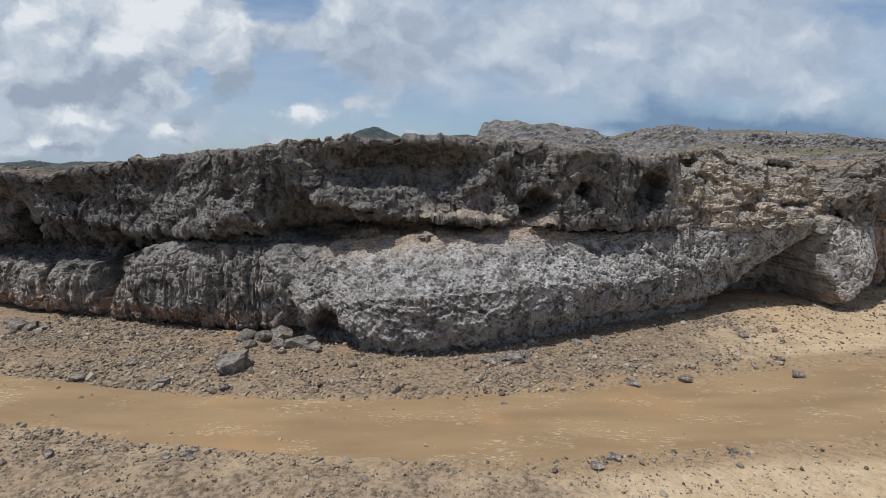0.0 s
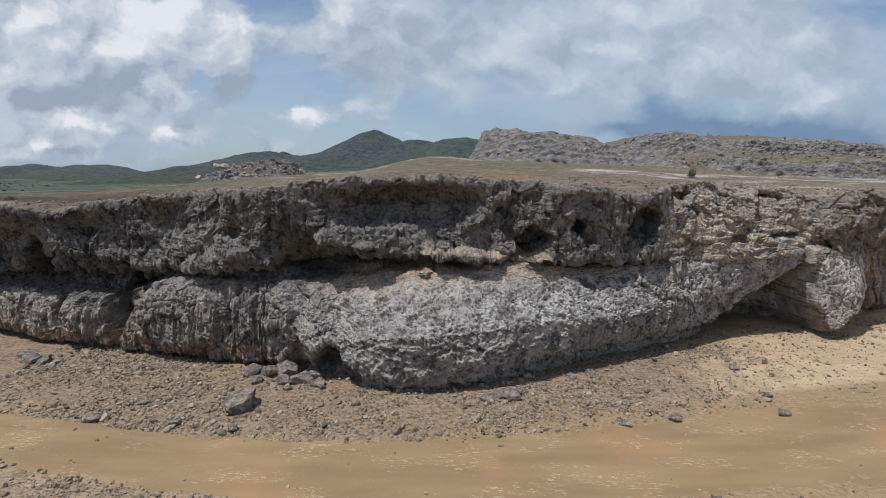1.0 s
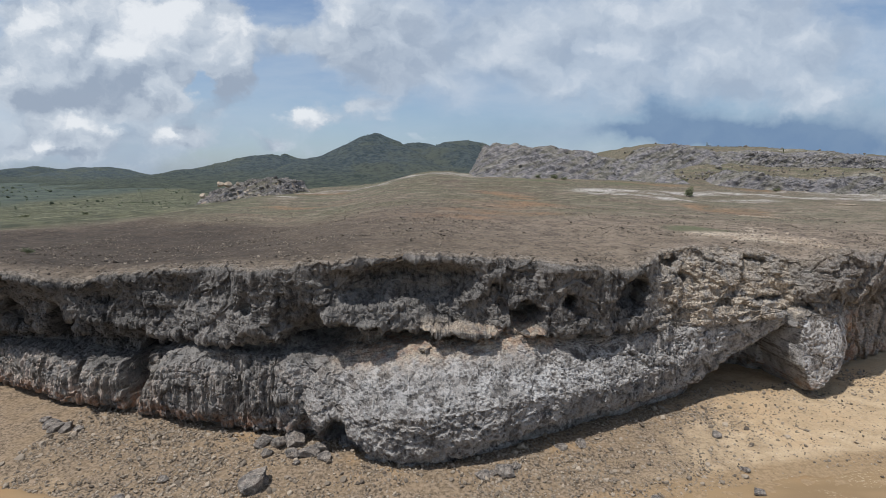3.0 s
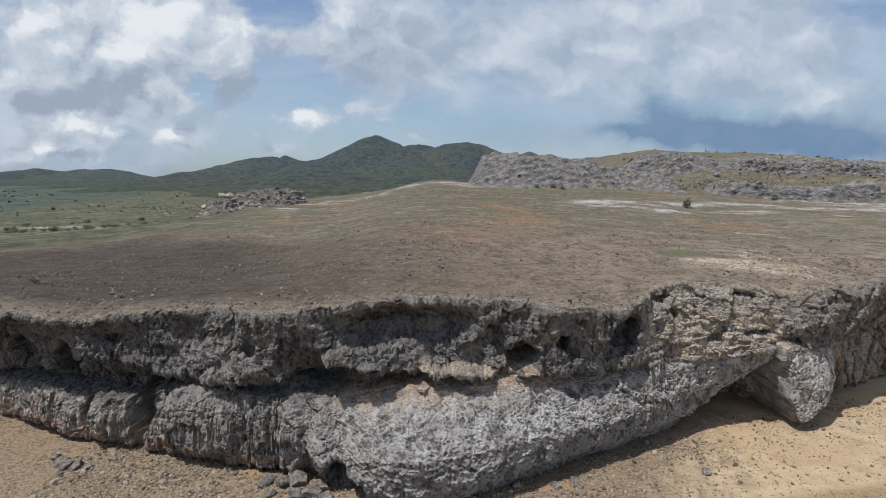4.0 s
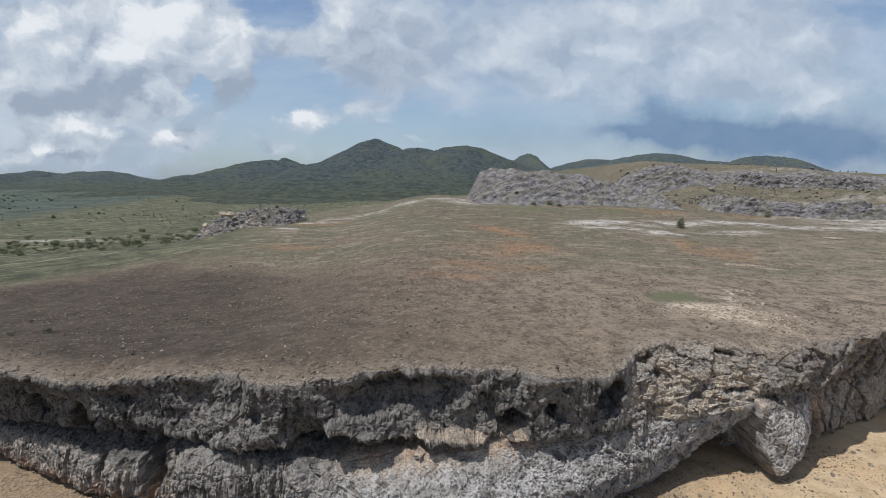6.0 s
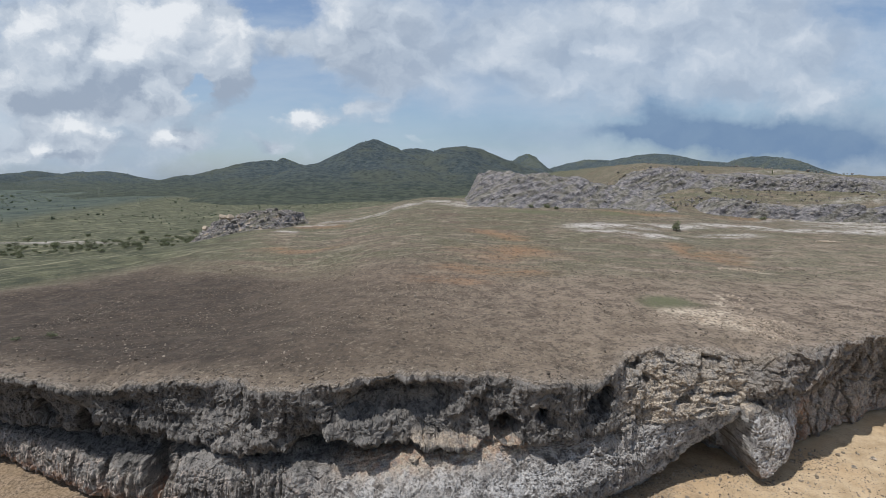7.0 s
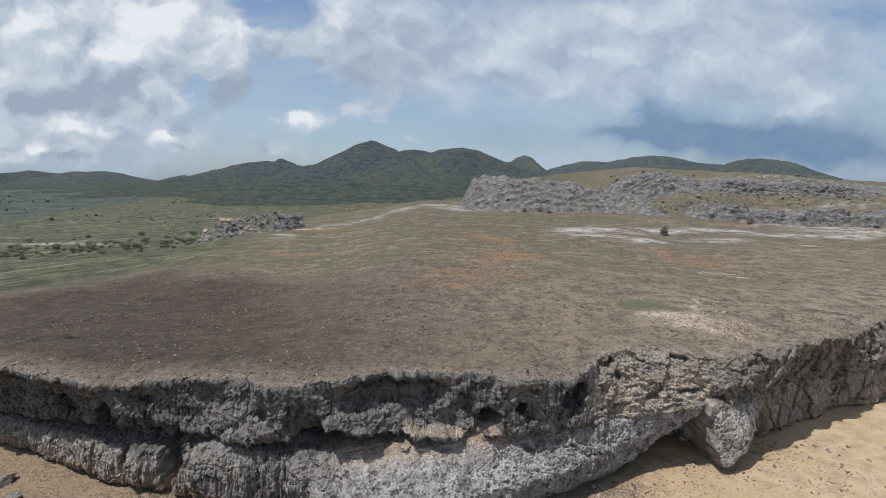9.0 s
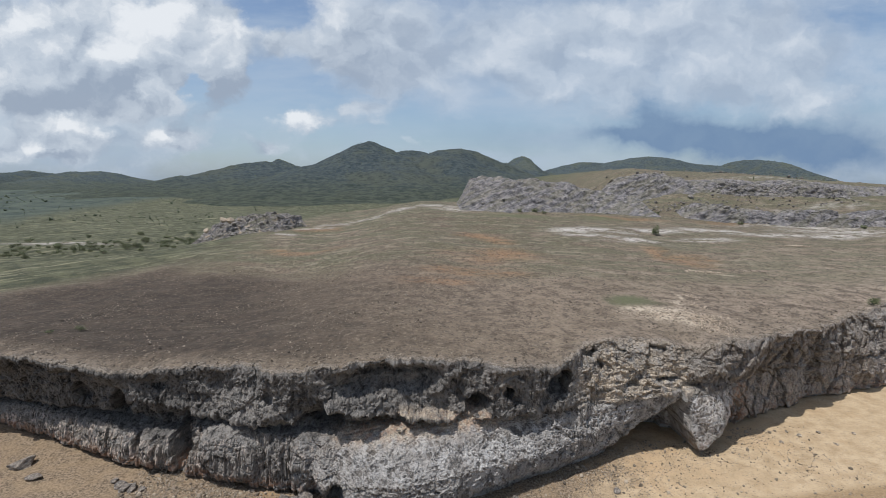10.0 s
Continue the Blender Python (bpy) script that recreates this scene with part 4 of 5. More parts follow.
    d = d + pipes * (0.22 * fbm(X * 4.6, Y, Z * 0.22, 3, 154, 0.5, ridged=True) - 0.10)
    d = d + slabs * (0.48 * (tall[2] - 0.5) - 0.26 * (1 - step(0, 0.07, tall[1] - tall[0]))) + 0.16 * step(-6, -9, X) * up * (tall[2] - 0.5)
    d = d * (0.45 + 0.55 * rim) * (1 - 0.6 * step(0.35, 0.8, slope) * step(0.9, 0.2, np.abs(Z - lip_z)))
    d = d * near * fixed
    cap = step(0.35, 0.75, slope) * step(0.45, 0.15, rim_z - Z)
    Y, Z = Y + ny * d, Z + nz * d
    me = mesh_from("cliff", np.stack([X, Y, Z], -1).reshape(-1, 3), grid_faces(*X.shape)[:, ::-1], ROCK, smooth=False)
    frosted = step(-10.0, -2.0, X + 1.5 * fbm(X * 0.4, Y * 0.4, Z * 0.5, 3, 172)) * step(13, 8, X)
    pale = low * (0.16 + 0.50 * frosted * (0.75 + 0.25 * step(-1.5, 4.0, X + 0.8 * fbm(X * 0.5, Y * 0.5, Z * 0.8, 3, 171)))) * (0.25 + 0.75 * step(0.05, 0.5, slope + 0.25 * bulgy)) + 0.55 * low * step(9.5, 12, X) * step(25, 23, X) + 0.25 * low * wedge + 0.18 * step(20, 24, X) + 0.12 * up * step(10.5, 12, X) * step(19.5, 18, X)
    mask_on(me, "pale", np.clip(pale, 0, 1))
    # follows the relief, so that the colour shades hollows and lightens crests
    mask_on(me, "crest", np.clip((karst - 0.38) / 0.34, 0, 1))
    mask_on(me, "cap", cap)
    mask_on(me, "drip", np.clip(low * (1 - bulgy) * step(0.9, 0.3, slope) * (0.40 + 0.60 * step(-12, -15, X)) * step(13, 9, X) + 0.4 * low * step(23, 25, X), 0, 1))
    # walls darkened for overhang shade; one sunlit bulge is kept lighter
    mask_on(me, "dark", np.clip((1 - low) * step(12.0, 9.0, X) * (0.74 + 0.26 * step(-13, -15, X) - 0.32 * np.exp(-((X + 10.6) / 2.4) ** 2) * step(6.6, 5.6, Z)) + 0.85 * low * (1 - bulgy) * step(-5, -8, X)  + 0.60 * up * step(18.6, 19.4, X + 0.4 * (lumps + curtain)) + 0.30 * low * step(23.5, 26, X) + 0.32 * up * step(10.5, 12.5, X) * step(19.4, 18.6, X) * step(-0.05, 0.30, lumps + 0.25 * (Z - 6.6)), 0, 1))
    ledge = 1.5 * np.exp(-((Z - lip_z - 0.15) / 0.5) ** 2) * step(-6, -3, X) * step(6.5, 4, X) * step(0.25, 0.6, slope)
    slopes = step(10.0, 12.0, X) * step(19.6, 18.6, X) * (1 - low) * (1 - 0.4 * step(-0.05, 0.30, lumps + 0.25 * (Z - 6.6)))
    mask_on(me, "earth", np.clip(ledge + slopes + 0.22 * step(18.5, 20, X) + 0.10 * low + 0.15 * low * step(-12.0, -14.5, X) + 0.6 * step(-1.6, -0.8, X) * step(2.9, 2.2, X) * step(4.4, 4.6, Z) * step(5.4, 5.1, Z) * step(0.1, 0.5, slope), 0, 1))
    mask_on(me, "rust", np.clip(step(1.3, 0.5, Z) * step(0.1, 0.4, Z) * (0.6 + 0.5 * step(-6, -10, X)) * (1 - bulgy) + 0.5 * ledge + np.exp(-((X - 24.2) / 1.2) ** 2) * step(4.6, 3.0, Z) + 0.12 * step(18.5, 22, X), 0, 1))
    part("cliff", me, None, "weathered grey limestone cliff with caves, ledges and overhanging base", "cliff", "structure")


build_cliff()


# ---- rocks ----
def rock_shape(subdiv, seed, cuts=9):
    """A rough stone of about 1 m: a ball cut by planes. Vertices and triangles."""
    rng = np.random.RandomState(seed)
    bm = bmesh.new()
    bmesh.ops.create_icosphere(bm, subdivisions=subdiv, radius=0.62)
    bm.verts.ensure_lookup_table()
    v = np.array([x.co[:] for x in bm.verts])
    f = np.array([[x.index for x in face.verts] for face in bm.faces])
    bm.free()
    for _ in range(cuts):
        k = rng.normal(size=3)
        k /= np.linalg.norm(k)
        v -= np.clip(v @ k - rng.uniform(0.30, 0.46), 0, None)[:, None] * k
    return v, f


SHAPES = {n: [rock_shape(n, 40 + i, 7 + i % 4) for i in range(10)] for n in (1, 2)}


def turns(rng, count, tilt=0.5):
    """Random rotations, mostly about the vertical."""
    a, b, c = rng.uniform(0, 2 * np.pi, count), rng.normal(0, tilt, count), rng.normal(0, tilt, count)
    ca, sa, cb, sb, cc, sc = np.cos(a), np.sin(a), np.cos(b), np.sin(b), np.cos(c), np.sin(c)
    o, i = np.zeros(count), np.ones(count)
    rz = np.array([[ca, -sa, o], [sa, ca, o], [o, o, i]]).transpose(2, 0, 1)
    rx = np.array([[i, o, o], [o, cb, -sb], [o, sb, cb]]).transpose(2, 0, 1)
    ry = np.array([[cc, o, sc], [o, i, o], [-sc, o, cc]]).transpose(2, 0, 1)
    return rz @ rx @ ry


def many_rocks(name, places, sizes, seed, material, detail=1, squash=(0.55, 0.95)):
    """One mesh of many loose stones."""
    rng = np.random.RandomState(seed)
    count = len(places)
    kinds = rng.randint(0, 10, count)
    scale = np.stack([rng.uniform(0.7, 1.25, count), rng.uniform(0.7, 1.25, count), rng.uniform(*squash, count)], 1) * np.asarray(sizes)[:, None]
    rot = turns(rng, count)
    verts, faces, base = [], [], 0
    for k in range(10):
        v, f = SHAPES[detail][k]
        pick = np.where(kinds == k)[0]
        p = np.einsum("nij,nvj->nvi", rot[pick], v[None] * scale[pick][:, None]) + np.asarray(places)[pick][:, None]
        verts.append(p.reshape(-1, 3))
        faces.append((f[None] + (np.arange(len(pick)) * len(v))[:, None, None]).reshape(-1, 3) + base)
        base += p.shape[0] * len(v)
    return mesh_from(name, np.concatenate(verts), np.concatenate(faces), material, smooth=False)


# ---- far land ----
def build_hill(cx, cy, rx, ry, top, seed, label, sharp=1.5):
    n_r, n_a = (72, 180) if cy < 1000 else (48, 110)
    r = np.linspace(0, 1.0, n_r)[:, None] ** 0.9 * np.ones((1, n_a))
    a = np.linspace(0, 2 * np.pi, n_a)[None] * np.ones((n_r, 1))
    X, Y = cx + rx * 2.2 * r * np.cos(a), cy + ry * 2.2 * r * np.sin(a)
    q = 2.2 * r
    rough = fbm(X / rx * 1.3, Y / ry * 1.3, 0, 5, seed)
    Z = (top + 6) * np.exp(-(q ** sharp)) * (1 + 0.30 * rough * np.clip(q * 1.5, 0.12, 1)) + 0.02 * top * fbm(X / 40, Y / 40, 0, 4, seed + 9, 0.6)
    Z = Z + np.clip(Z / 40, 0, 1) * (5.0 * fbm(X / 75, Y / 75, 0, 3, seed + 13, 0.5, ridged=True) + 1.6 * fbm(X / 18, Y / 18, 0, 3, seed + 15, 0.6))
    Z = Z - 8 - 14 * step(0.85, 1.0, r)
    me = mesh_from("hill", np.stack([X, Y, Z], -1).reshape(-1, 3), grid_faces(n_r, n_a), HAZY_SCRUB)
    ob = part("hill", me, None, label, "hill", group="hills on the horizon")
    rng = np.random.RandomState(seed)
    i, j = rng.randint(0, int(0.62 * n_r), 600), rng.randint(0, n_a, 600)
    at = np.stack([X[i, j], Y[i, j], Z[i, j]], 1) + rng.normal(0, 1.5, (600, 3)) * np.array([1, 1, 0])
    grown = many_rocks("scrub", at, 0.0017 * cy * rng.uniform(0.6, 1.5, 600), seed, BUSH, 1, (0.6, 1.0))
    part("scrub", grown, ob, "dark green bushes", kind="stuff")


HILLS = [
    (-900, 1000, 400, 560, 18, 205, 1.5), (-520, 820, 160, 260, 14, 207, 1.6),
    (-108, 812, 144, 208, 90, 201, 1.5), (41, 832, 150, 190, 78, 211, 1.7), (-48, 864, 128, 160, 77, 214, 1.8), (-320, 920, 184, 240, 63, 221, 1.6), (-545, 1700, 120, 200, 106, 224, 1.5), (-785, 1500, 75, 200, 44, 226, 1.6),
    (-1737, 2095, 110, 400, 72, 231, 1.6), (-1466, 2110, 190, 400, 69, 236, 2.4), (352, 1900, 110, 300, 130, 241, 1.9), (250, 1750, 260, 300, 96, 243, 1.7), (600, 1900, 300, 300, 108, 244, 1.8), (857, 1900, 380, 400, 128, 246, 1.9), (1090, 1950, 260, 300, 102, 248, 1.8), (1244, 1900, 120, 400, 116, 251, 2.2), (1900, 2200, 400, 400, 30, 256, 1.6),
]
for hx, hy, hrx, hry, ht, hs, sh in HILLS:
    build_hill(hx, hy, hrx, hry, ht, hs, "low hill covered with dry green scrub", sh)


# ---- bushes on the wide plain ----
def build_far_scrub():
    rng = np.random.RandomState(91)
    d, a = 110 * (8.0 ** rng.uniform(0, 1, 34000)), rng.uniform(-1.05, 0.12, 34000)
    x, y = d * np.sin(a), d * np.cos(a)
    z = plain_z(x, y)
    thick = np.clip(0.32 + 1.1 * fbm(x * 0.012, y * 0.012, 0, 4, 93), 0.04, 1) * (0.08 + 0.28 * step(180, 460, d))
    ok = (z < 4.5 + 0.02 * np.maximum(d - 200, 0)) & (thick > rng.uniform(0, 1, x.shape)) & (x < -45 + 0.5 * np.maximum(y - 180, 0))
    x, y, z, d = x[ok], y[ok], z[ok], d[ok]
    size = (0.40 + 0.0016 * d) * np.exp(rng.normal(-0.3, 0.4, len(x)))
    me = many_rocks("far_scrub", np.stack([x, y, z + 0.25 * size], 1), size, 95, BUSH, 1, (0.6, 1.0))
    part("far_scrub", me, None, "low dark green bushes dotted over the wide plain", "scrub", "stuff")


build_far_scrub()


def plain_masks(me, pale, dark, earth, rust):
    for key, value in (("pale", pale), ("dark", dark), ("earth", earth), ("rust", rust), ("drip", 0.0), ("crest", 0.5), ("cap", 0.0)):
        mask_on(me, key, np.full(len(me.vertices), value))


# ---- outcrops on the plateau ----
def outcrop_look(n, p):
    """Broken limestone seen from afar: tilted layers, their shadows and lit edges put into the colour."""
    q = n.vec("MULTIPLY", n.add("ShaderNodeMapping", {"Vector": p, "Rotation": (0.0, 0.40, 0.0)}).outputs[0], (0.22, 0.30, 1.6))
    layers, mid, joint = n.noise(q, 1.5, 6.0, 0.72, 0.6), n.noise(p, 0.8, 6.0, 0.7), n.noise(q, 0.5, 4.0, 0.6)
    colour = n.mix(n.ramp(mid, 0.36, 0.64), (0.112, 0.105, 0.108), (0.25, 0.235, 0.230))
    # pale bands paint lit edges, dark bands paint shadow between the layers
    colour = n.mix(n.math("MULTIPLY", n.ramp(layers, 0.54, 0.66), 0.62), colour, (0.40, 0.375, 0.355))
    colour = n.mix(n.math("MULTIPLY", n.ramp(layers, 0.46, 0.38), 0.8), colour, (0.040, 0.042, 0.046))
    colour = n.mix(n.math("MULTIPLY", n.attr("earth"), n.ramp(joint, 0.45, 0.6)), colour, (0.17, 0.155, 0.085))
    colour = n.mix(n.math("MULTIPLY", n.attr("rust"), n.ramp(mid, 0.52, 0.62)), colour, (0.45, 0.33, 0.21))
    return colour, n.math("ADD", layers, mid)


OUTCROP = surface("broken_limestone", outcrop_look, 0.92, 1.0, 0.5)


def build_outcrop(name, line, width, height, seed, label, blocks, block_size, cut=0.5, masks=(0.25, 0.3, 0.35, 0.1), rise=1.0, stones=None):
    """A rocky outcrop along a line of points (x, y, share of height), steep in front, with loose blocks on it."""
    line = np.array(line, float)
    arc = np.concatenate([[0], np.cumsum(np.hypot(*np.diff(line[:, :2], axis=0).T))])
    us = np.linspace(0, arc[-1], int(arc[-1] / 0.3))
    lx, ly, lh = (np.interp(us, arc, line[:, i]) for i in (0, 1, 2))
    tx, ty = np.gradient(lx, us), np.gradient(ly, us)
    tn = np.hypot(tx, ty)
    nx, ny = ty / tn, -tx / tn                                # towards the open side
    vs = np.linspace(0, 1, 90)[:, None]
    ends = step(-1.0, 5.0, us) * step(arc[-1], arc[-1] - 3.0, us)
    wob = 1.5 * fbm(us * 0.15, 0 * us, 0, 3, seed)
    lh = lh * (1 + 0.22 * rise * fbm(us * 0.25, 5 + 0 * us, 0, 3, seed + 1))
    prof = step(0.0, cut, vs + 0.06 * fbm(us * 0.4, vs * 6, 0, 3, seed + 3)) ** 0.75
    prof = prof * (1 - 0.15 * step(cut, 1.0, vs)) * step(1.0, 0.9, vs)
    reach = width * (0.5 - vs)
    X, Y = lx + nx * (reach + wob), ly + ny * (reach + wob)
    H = height * lh * ends * prof
    level = H / 1.5 + 1.6 * fbm(X * 0.07, Y * 0.07, 0, 4, seed + 2, 0.6)
    bold = 0.5 + 0.5 * fbm(X * 0.13, Y * 0.13, 4, 3, seed + 9)
    H = H + 1.5 * (0.2 + 0.6 * bold) * (step(0.3, 0.7, np.mod(level, 1)) - np.mod(level, 1)) * np.clip(H / 1.5, 0, 1)
    c1, c2, pick = cells(X * 0.5, Y * 0.5, H * 0.9, seed + 4)
    e1, e2, small = cells(X * 1.5, Y * 1.5, H * 1.5, seed + 5)
    rough = 0.7 * (pick - 0.5) + 0.5 * (small - 0.5) - 0.3 * (1 - step(0, 0.2, c2 - c1)) + 0.5 * fbm(X * 0.9, Y * 0.9, H * 0.9, 3, seed + 6, 0.6)
    soft = step(0, 0.1, vs) * step(1.0, 0.9, vs) * np.clip(H / 1.5, 0, 1)
    dip = np.mod((H + 0.22 * (X - 20) + 1.9 * fbm(X * 0.16, Y * 0.16, H * 0.1, 4, seed + 8, 0.6)) / 1.4, 1)
    bed = (step(0.0, 0.75, dip) * step(1.0, 0.85, dip) - 0.5) * (0.1 + 0.9 * bold)
    Z = plain_z(X, Y) - 0.4 + H + rough * soft * 0.5 * rise
    Y = Y - 0.55 * rough * soft * rise - 0.45 * bed * soft
    Z[:, :2] -= 3.0
    Z[:, -2:] -= 3.0
    me = mesh_from(name, np.stack([X, Y, Z], -1).reshape(-1, 3), grid_faces(*X.shape)[:, ::-1], OUTCROP)
    plain_masks(me, *masks)
    ob = part(name, me, None, label, "rock outcrop" if "outcrop" in name else "rubble mound")
    rng = np.random.RandomState(seed)
    r, c = rng.randint(3, 70, blocks), rng.randint(0, len(us), blocks)
    at = np.stack([X[r, c], Y[r, c], Z[r, c]], 1)
    keep = H[r, c] > 0.35 * rng.uniform(0, 2, blocks)
    at = at[keep]
    sizes = block_size * np.exp(rng.normal(0, 0.45, len(at)))
    loose = many_rocks("rubble", at, sizes, seed + 7, stones or STONE_BLOCK, 1)
    part("rubble", loose, ob, "broken limestone blocks", kind="stuff")
    return ob


def block_look(n, p):
    r = n.add("ShaderNodeNewGeometry").outputs["Random Per Island"]
    colour = n.mix(r, (0.105, 0.096, 0.088), (0.315, 0.285, 0.252))
    colour = n.mix(n.math("MULTIPLY", n.ramp(n.noise(p, 2.5, 5.0, 0.7), 0.45, 0.62), 0.45), colour, (0.085, 0.082, 0.078))
    return colour, n.noise(p, 4.0, 5.0, 0.7)


STONE_BLOCK = surface("limestone_blocks", block_look, 0.92, 0.8, 0.2)
build_outcrop("rock_outcrop", [(7.0, 117, 0.75), (11, 117, 1.0), (20, 117, 0.97), (30, 119, 0.95), (38, 121, 0.85), (44, 121, 0.65), (50, 119, 0.5), (57, 118, 0.4), (60, 118, 0.2)], 22, 8.6, 301, "flat-topped grey limestone outcrop rising from the plateau", 420, 0.32, 0.75, rise=0.45)
build_outcrop("rock_outcrop", [(64, 114, 0.7), (74, 112, 1.0), (84, 111, 0.75), (95, 109, 1.0), (105, 108, 0.8), (120, 106, 1.0), (132, 104, 0.8), (150, 102, 1.0), (190, 98, 0.9)], 9, 3.8, 321, "long low terrace of broken grey limestone", 600, 0.36, rise=0.75)
build_outcrop("rock_outcrop", [(50, 141, 0.15), (57, 139, 0.95), (64, 139, 0.9), (72, 141, 0.65), (82, 140, 0.32), (94, 141, 0.28), (106, 140, 0.18), (120, 141, 0.24), (140, 140, 0.16), (165, 138, 0.16)], 14, 7.4, 341, "weathered grey limestone crag on the grassy hillside", 240, 0.38, 0.6, rise=0.6)
build_outcrop("rock_outcrop", [(84, 138, 0.5), (92, 137, 1.0), (104, 136, 0.8), (116, 135, 1.0), (128, 134, 0.5)], 7, 3.0, 351, "thin band of broken limestone across the hillside", 450, 0.42)
build_outcrop("rubble_mound", [(-55, 107, 0.6), (-51, 105, 0.9), (-48.5, 104, 1.0), (-44, 102, 0.95), (-36, 99, 0.85), (-32, 97, 0.72), (-29.5, 96, 0.4)], 13, 4.2, 361, "mound of quarried grey rubble with pale ochre scars", 2400, 0.34, 0.6, (0.3, 0.3, 0.5, 0.5), rise=0.35, stones=STONE_BLOCK)


def build_hillside_rubble():
    """Broken blocks in loose bands over the grassy slope behind the terraces."""
    rng = np.random.RandomState(381)
    x, y = rng.uniform(58, 200, 5200), rng.uniform(116, 172, 5200)
    band = fbm(x * 0.035, y * 0.16, 0, 4, 383) + 0.25 * fbm(x * 0.2, y * 0.3, 0, 2, 385)
    ok = band > rng.uniform(0.08, 0.55, len(x))
    x, y = x[ok], y[ok]
    size = np.clip(0.42 * np.exp(rng.normal(0, 0.45, len(x))), 0.2, 1.6)
    me = many_rocks("hillside_rubble", np.stack([x, y, plain_z(x, y) + 0.25 * size + 0.2], 1), size, 387, STONE_BLOCK, 1)
    part("hillside_rubble", me, None, "broken grey limestone blocks strewn over the grassy slope", "rubble", "stuff")


build_hillside_rubble()


def pale_look(n, p):
    return n.mix(n.noise(p, 1.6, 5.0, 0.7), (0.28, 0.21, 0.145), (0.50, 0.42, 0.33)), n.noise(p, 3.0, 4.0)


PALE_ROCK = surface("freshly_cut_limestone", pale_look, 0.9, 0.6, 0.1)
for i, (qx, qy, qs, qz) in enumerate([(-49.6, 98.4, 1.1, 8.3), (-46.0, 98.6, 1.3, 10.75), (-44.2, 98.4, 1.5, 10.55), (-42.2, 98.2, 0.9, 10.9)]):
    v, f = rock_shape(3, 700 + i, 8)
    v = v * qs * np.array([1.1, 0.8, 0.8])
    me = mesh_from("quarried_block", v, f, PALE_ROCK, smooth=False)
    part("quarried_block", me, None, "freshly cut pale ochre limestone block on the rubble", "rock", group="pale blocks on the rubble mound", at=pose(qx, qy, qz, 0, 0, 40 * i))


# ---- loose stones on the lower ground ----
def scatter(count, seed, keep, box):
    rng = np.random.RandomState(seed)
    x, y = rng.uniform(box[0], box[1], count), rng.uniform(box[2], box[3], count)
    ok = keep(x, y) > rng.uniform(0, 1, count)
    return x[ok], y[ok], rng


def stony(x, y):
    road, half, foot = smooth_interp(x, ROAD_X, ROAD_Y), smooth_interp(x, ROAD_X, ROAD_W), smooth_interp(x, STATION, FOOT_Y)
    patch = np.clip(0.60 + 0.9 * fbm(x * 0.5, y * 0.5, 0, 3, 401), 0.05, 1)
    thin = 1 - 0.86 * step(5, 15, x + 0.6 * (14 - y)) * (1 - 0.8 * np.exp(-((y - foot) / 1.6) ** 2))
    off = (np.abs(y - road) > half - 0.10) | (np.random.RandomState(3).uniform(0, 1, x.shape) < 0.03)
    return patch * thin * off * (y < foot + 0.9)


gx, gy, rng_g = scatter(190000, 11, stony, (-18, 30, 7.5, 26))
size = np.clip(0.033 * np.exp(rng_g.normal(0, 0.62, len(gx))), 0.018, 0.26) * (0.55 + 0.45 * step(8.5, 12.0, gy))
pebbles = many_rocks("gravel_stones", np.stack([gx, gy, ground_z(gx, gy) + 0.2 * size], 1), size * 1.25, 12, STONE, 1)
part("gravel_stones", pebbles, None, "loose grey and ochre stones strewn over the ground", "gravel", "stuff")


def coarse(x, y):
    return 0.7 * stony(x, y) * step(12.6, 14.0, y) * step(9, 3, x)


rub_x, rub_y, rng_c = scatter(16000, 13, coarse, (-18, 9, 8.5, 21))
size = np.clip(0.075 * np.exp(rng_c.normal(0, 0.42, len(rub_x))), 0.045, 0.30)
rubble = many_rocks("coarse_gravel", np.stack([rub_x, rub_y, ground_z(rub_x, rub_y) + 0.2 * size], 1), size, 14, STONE, 1)
part("coarse_gravel", rubble, None, "fist-sized grey stones fallen from the cliff", "gravel", "stuff")


def rim_stones(x, y):
    rim = top_edge(x)[0]
    s = y - rim
    return (s > 0.4) * np.clip(0.15 + 0.8 * fbm(x * 0.25, y * 0.25, 0, 3, 411) + 0.5 * np.exp(-s / 2.5), 0.02, 1) * np.exp(-s / 45.0)


px, py, rng_p = scatter(120000, 21, rim_stones, (-34, 46, 17, 62))
size = np.clip(0.056 * np.exp(rng_p.normal(0, 0.5, len(px))), 0.035, 0.4)
flints = many_rocks("plateau_stones", np.stack([px, py, plain_z(px, py) + 0.15 * size], 1), size * 1.2, 22, FLINT, 1)
part("plateau_stones", flints, None, "small pale stones scattered over the plateau", "gravel", "stuff")



